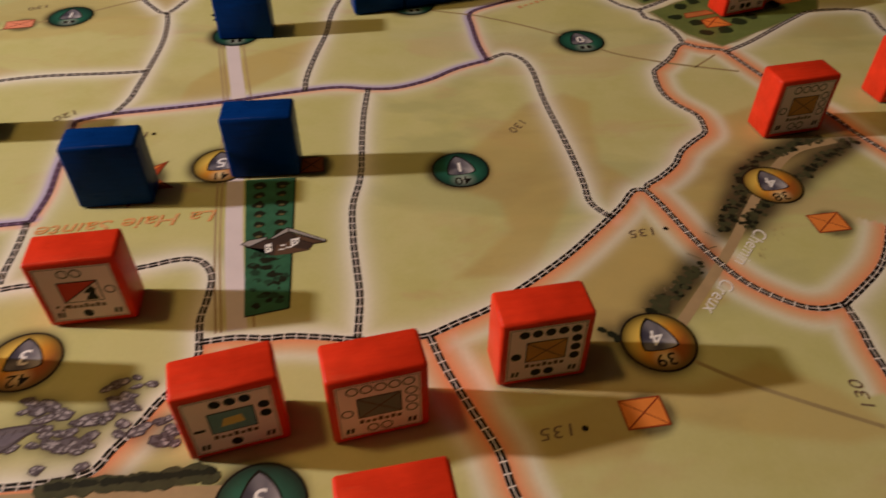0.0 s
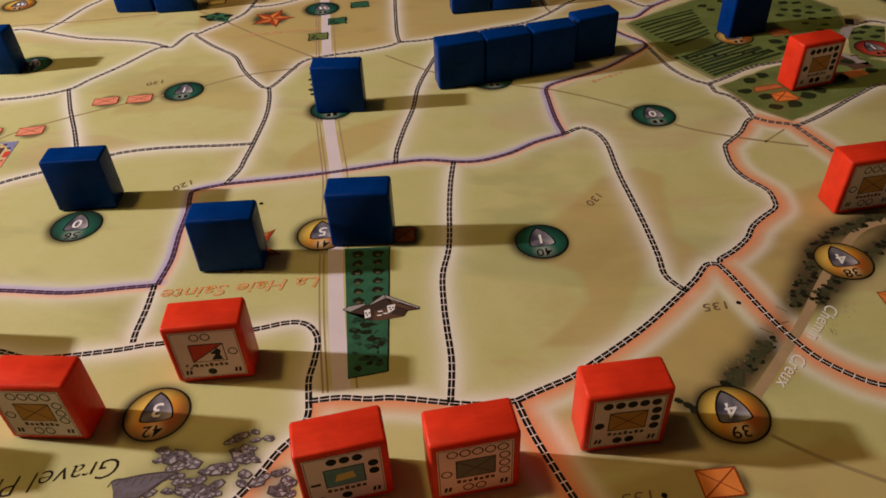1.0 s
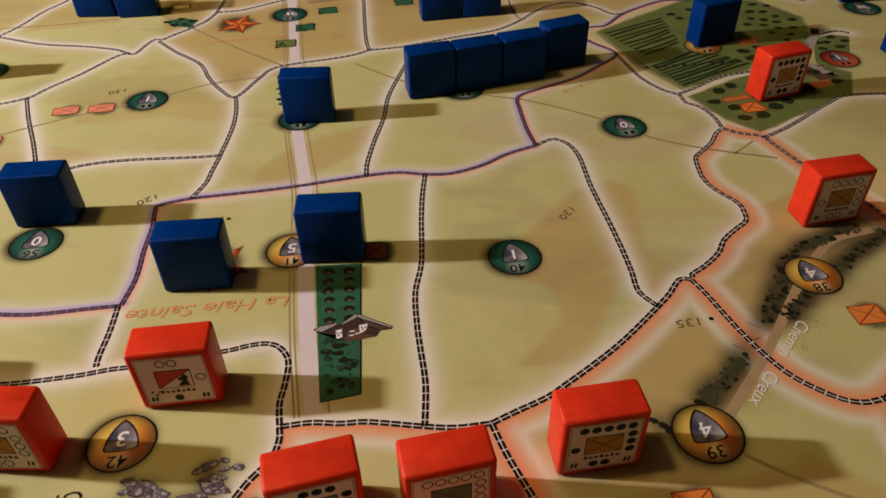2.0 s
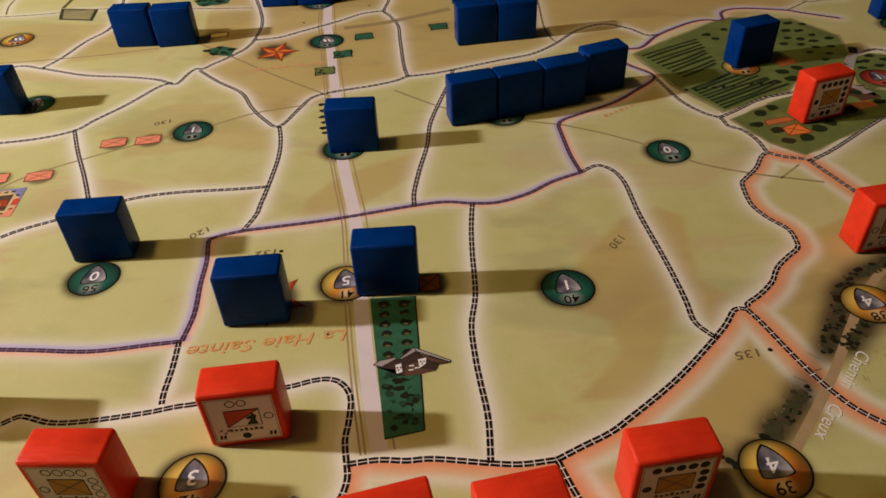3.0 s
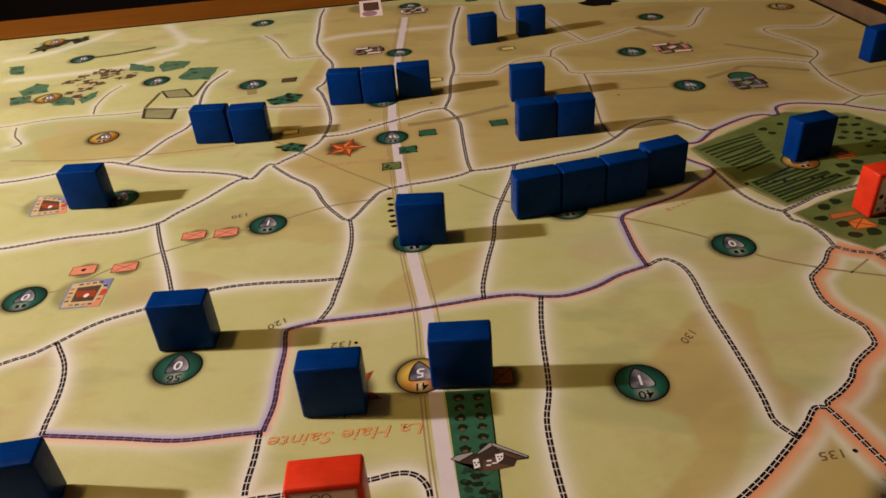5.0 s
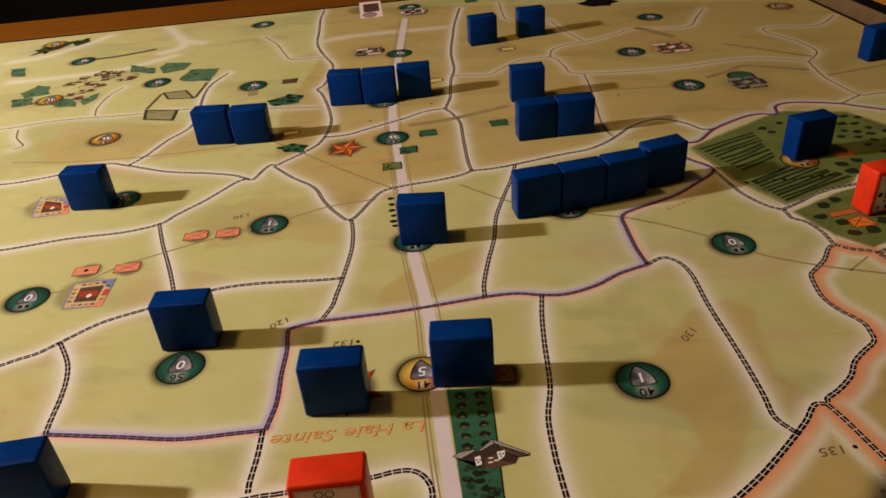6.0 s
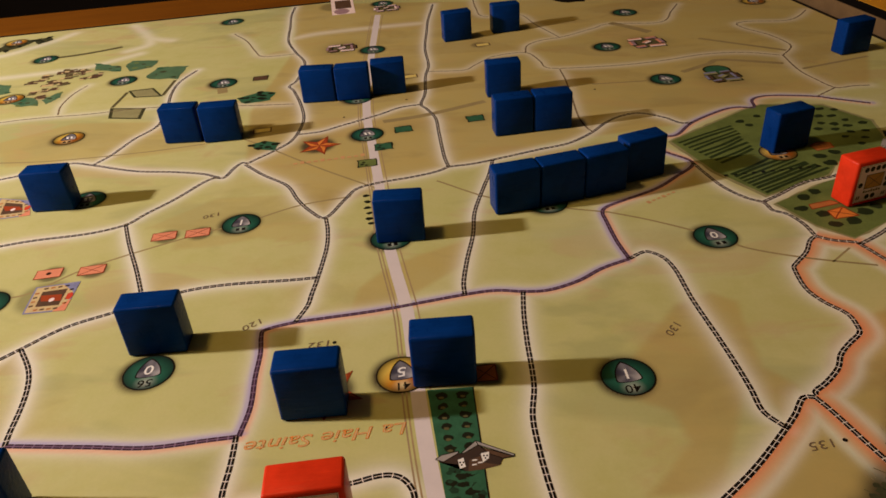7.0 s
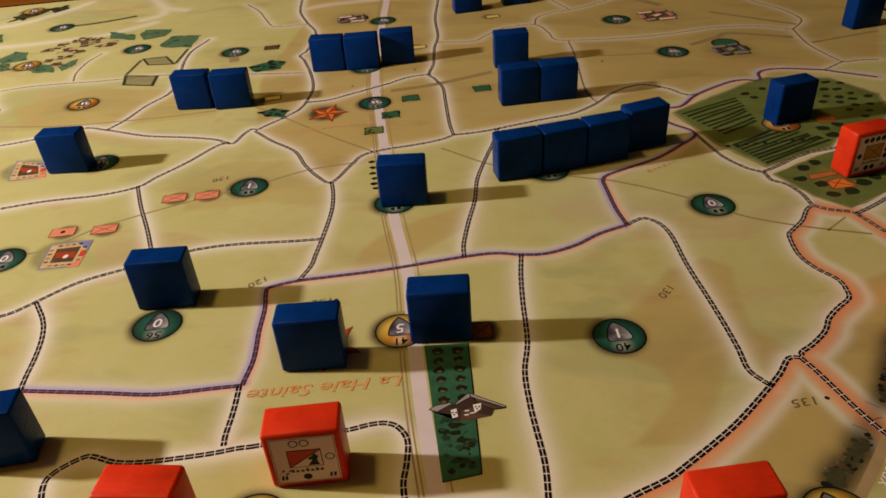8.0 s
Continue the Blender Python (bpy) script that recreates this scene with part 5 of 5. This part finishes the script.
BODIES = [block_body(k) for k in range(4)]
BLUE_BODIES, RED_BODIES = [], []
for base in BODIES:
    for bodies, ink in ((BLUE_BODIES, BLUE), (RED_BODIES, RED)):
        me = base.copy()
        me.materials.append(ink)
        bodies.append(me)


def foot(x, y, turn):
    """The pose of a block from the middle of its front foot edge, in centimetres."""
    c, s = math.cos(radians(turn)), math.sin(radians(turn))
    return pose(x * CM - s * DEEP / 2, y * CM + c * DEEP / 2, 0.00020, 0, 0, turn)


def blue_block(k, x, y, turn, label, group="blue blocks on the map"):
    ob = new("game_block", BLUE_BODIES[k % 4])
    ob.matrix_basis = foot(x, y, turn)
    return tagged(ob, label, "game block", group)


def sticker_shape(name, points, layer, ink, parent):
    """A flat print on the sticker; x to the right and z up from its middle, in millimetres."""
    bm = bmesh.new()
    bm.faces.new([bm.verts.new((x * 0.001, -0.00005 * layer, z * 0.001)) for x, z in points])
    for f in bm.faces:
        if f.normal.y > 0:
            f.normal_flip()
    return part(name, bm, ink, parent)


def ring(cx, cz, r, width, layer, ink, parent):
    bm = bmesh.new()
    n = 18
    loops = [[bm.verts.new(((cx + q * math.cos(2 * math.pi * k / n)) * 0.001, -0.00005 * layer, (cz + q * math.sin(2 * math.pi * k / n)) * 0.001)) for k in range(n)] for q in (r, r - width)]
    for k in range(n):
        bm.faces.new((loops[0][k], loops[0][(k + 1) % n], loops[1][(k + 1) % n], loops[1][k]))
    return part("open_pip", bm, ink, parent)


def bar(x0, z0, x1, z1, width, layer, ink, parent, name="line"):
    d = Vector((x1 - x0, z1 - z0)).normalized() * width / 2
    sticker_shape(name, [(x0 - d.y, z0 + d.x), (x0 + d.y, z0 - d.x), (x1 + d.y, z1 - d.x), (x1 - d.y, z1 + d.x)], layer, ink, parent)


def red_block(k, x, y, turn, label, top=5, right=3, filled=True, left="pip", ink=None, cavalry=False, low=2, group="red blocks on the map"):
    ob = empty("game_block")
    ob.matrix_basis = foot(x, y, turn)
    tagged(ob, label, "game block", group)
    body = new("body", RED_BODIES[k % 4])
    body.parent = ob
    s = sticker_shape("sticker", [(-10.6, -10.6), (10.6, -10.6), (10.6, 10.6), (-10.6, 10.6)], 0, PAPER, ob)
    tagged(s, "pale paper sticker with printed unit symbols")
    s.matrix_basis = pose(0, -DEEP / 2 - 0.00012, W / 2)
    for a, b in (((-10.2, -10.2), (10.2, -10.2)), ((10.2, -10.2), (10.2, 10.2)), ((10.2, 10.2), (-10.2, 10.2)), ((-10.2, 10.2), (-10.2, -10.2))):
        bar(*a, *b, 0.18, 1, BROWN_INK, s, "frame_line")

    def pip(px, pz, full=filled):
        if full:
            sticker_shape("pip", [(px + 1.45 * math.cos(q * 0.35), pz + 1.45 * math.sin(q * 0.35)) for q in range(18)], 1, INK, s)
        else:
            ring(px, pz, 1.6, 0.38, 1, INK, s)

    for i in range(top):
        pip((i - (top - 1) / 2) * 3.5 + (0.6 if top > 2 else -1.0), 8.0)
    for i in range(right):
        pip(8.1, 4.2 - i * 3.5 if right > 1 else 0.8)
    if left == "pip":
        pip(-8.2, -0.6)
    elif left == "bar":
        bar(-9.6, -1.0, -6.8, -1.0, 1.0, 1, INK, s, "mark")
    sticker_shape("unit_field", [(-5.6, -3.3), (5.6, -3.3), (5.6, 4.9), (-5.6, 4.9)], 1, INK, s)
    sticker_shape("unit_colour", [(-5.3, -3.0), (5.3, -3.0), (5.3, 4.6), (-5.3, 4.6)], 2, PAPER if cavalry else ink, s)
    if cavalry:
        sticker_shape("unit_half", [(-5.3, -3.0), (5.3, 4.6), (-5.3, 4.6)], 3, SCARLET_INK, s)
        sticker_shape("horse_mark", [(0.6, -2.6), (4.4, -2.6), (3.8, -0.2), (4.4, 1.6), (3.2, 3.0), (2.6, 2.0), (0.9, 0.8), (1.3, 0.0), (2.4, 0.2)], 3, INK, s)
        bar(-5.3, -3.0, 5.3, 4.6, 0.35, 4, INK, s)
    elif ink is TEAL_INK:
        sticker_shape("unit_mark", [(-3.0, -0.9), (3.0, -0.4), (2.4, 2.6), (-2.0, 2.2)], 3, YELLOW_INK, s)
    else:
        bar(-5.3, -3.0, 5.3, 4.6, 0.32, 3, BROWN_INK, s)
        bar(-5.3, 4.6, 5.3, -3.0, 0.32, 3, BROWN_INK, s)
    # the commander's name, as plain bars
    for i in range(7):
        h = (1.5, 1.1, 1.1, 1.6, 1.1, 1.5, 1.2)[i]
        sticker_shape("name_bar", [(-5.4 + i * 1.6, -5.6), (-4.3 + i * 1.6, -5.6), (-4.3 + i * 1.6, -5.6 + h), (-5.4 + i * 1.6, -5.6 + h)], 1, BROWN_INK, s)
    for i in range(low):
        pip((i - (low - 1) / 2) * 3.6 - 0.4, -8.1, filled or low == 1)
    for px in (-8.8, -7.6, 7.2, 8.5):
        bar(px, -9.0, px + 0.35, -7.0, 0.8, 1, INK, s, "corner_mark")
    if cavalry:
        for px, pz in ((-8.4, -5.0), (-7.2, -6.4), (-6.2, -5.2)):
            bar(px, pz, px + 0.8, pz + 0.8, 0.7, 1, BROWN_INK, s, "corner_mark")
    return ob


BLUES = (
    (-7.08, 21.59, 5.6, "blue painted wooden block on the main road"),
    (-11.99, 19.79, 7.3, "blue painted wooden block over an orange star"),
    (-19.71, 23.52, 8.2, "blue painted wooden block beside a green emblem"),
    (-10.11, 32.27, 6.0, "blue painted wooden block over a green emblem"),
    (-31.43, 36.30, 4.9, "blue painted wooden block beside a printed card"),
    (-3.99, 35.20, 17.0, "blue wooden block in a touching row of four"),
    (-1.51, 36.04, 20.5, "blue wooden block in a touching row of four"),
    (0.93, 36.99, 22.0, "blue wooden block in a touching row of four"),
    (3.33, 38.68, 24.0, "blue wooden block in a touching row of four"),
    (-26.89, 45.50, 3.6, "blue painted wooden block, one of a touching pair"),
    (-24.05, 45.54, 9.2, "blue painted wooden block, one of a touching pair"),
    (-18.71, 52.20, 5.0, "blue wooden block in a line of three"),
    (-16.09, 52.45, 7.0, "blue wooden block in a line of three"),
    (-13.48, 53.34, 9.0, "blue wooden block in a line of three"),
    (-4.09, 45.33, 13.0, "blue wooden block in a cluster of three"),
    (-1.53, 45.89, 11.6, "blue wooden block in a cluster of three"),
    (-4.78, 52.16, 9.0, "blue wooden block behind a touching pair"),
    (-8.89, 65.94, 17.0, "blue wooden block far across the map"),
    (-4.58, 67.84, 15.0, "blue wooden block far across the map"),
    (12.39, 41.93, 23.1, "blue wooden block on the printed fields"),
    (22.46, 58.70, 20.4, "blue wooden block near the board's corner"),
    (-22.18, 14.54, 14.0, "blue wooden block at the edge of the map"),
    (23.15, 48.60, 9.0, "blue wooden block beside the far garden"),
    (25.73, 49.05, 11.0, "blue wooden block beside the far garden"),
    (23.14, 40.46, 12.0, "blue wooden block beyond the red printed emblem"),
)
for k, (x, y, turn, what) in enumerate(BLUES):
    blue_block(k, x, y, turn, what)

red_block(0, -10.78, 14.39, 9.5, "red wooden cavalry block with half red unit symbol", 2, 1, False, "", None, True, 1)
red_block(1, -15.26, 11.74, 1.5, "red wooden block with open pips and ochre symbol", 4, 3, False, "pip", OCHRE_INK)
red_block(2, -5.45, 10.19, 17.8, "red wooden block with teal symbol beside the orchard", 3, 2, True, "bar", TEAL_INK, False, 1)
red_block(3, -1.90, 10.70, 15.6, "red wooden block with grey crossed symbol", 5, 3, False, "pip", GREY_INK)
red_block(0, -1.14, 7.11, 12.5, "red wooden block beside a green printed emblem", 5, 3, True, "pip", OCHRE_INK)
red_block(1, 2.37, 12.51, 11.6, "red wooden block with black pips beside a gold emblem", 5, 3, True, "pip", OCHRE_INK)
red_block(2, 13.22, 24.71, 14.8, "red wooden block at the head of the sunken road", 4, 3, False, "pip", OCHRE_INK)
red_block(3, 14.26, 35.42, 22.1, "red wooden block standing on the printed garden", 5, 3, True, "pip", OCHRE_INK)
red_block(1, -20.68, 10.06, 9.0, "red wooden block at the near edge of the map", 4, 3, False, "pip", OCHRE_INK)
red_block(0, 18.85, 27.43, 16.0, "red wooden block beside the sunken road", 5, 3, False, "pip", OCHRE_INK)


# ---- the box lid beside the board ----
def box_lid():
    lid = empty("box_lid", (0, 0, 0), TURN_BOARD)
    tagged(lid, "low cardboard box lid with brown sides and black-rimmed orange top", "box")
    u, v, high = (U1 + 0.15) * CM, 0.53, 0.013
    part("lid_wall", slab(u, u + 0.24, v, v + 0.37, -0.003, high, 0.0006), BAND_INK, lid, "worn brown printed side")
    part("lid_rim", slab(u + 0.0008, u + 0.2392, v + 0.0008, v + 0.3692, high, high + 0.0003), BOX_BLACK, lid, "black printed margin")
    part("lid_top", slab(u + 0.0165, u + 0.2235, v + 0.0165, v + 0.3535, high + 0.0003, high + 0.0006), BOX_YELLOW, lid, "orange-yellow printed top")


box_lid()
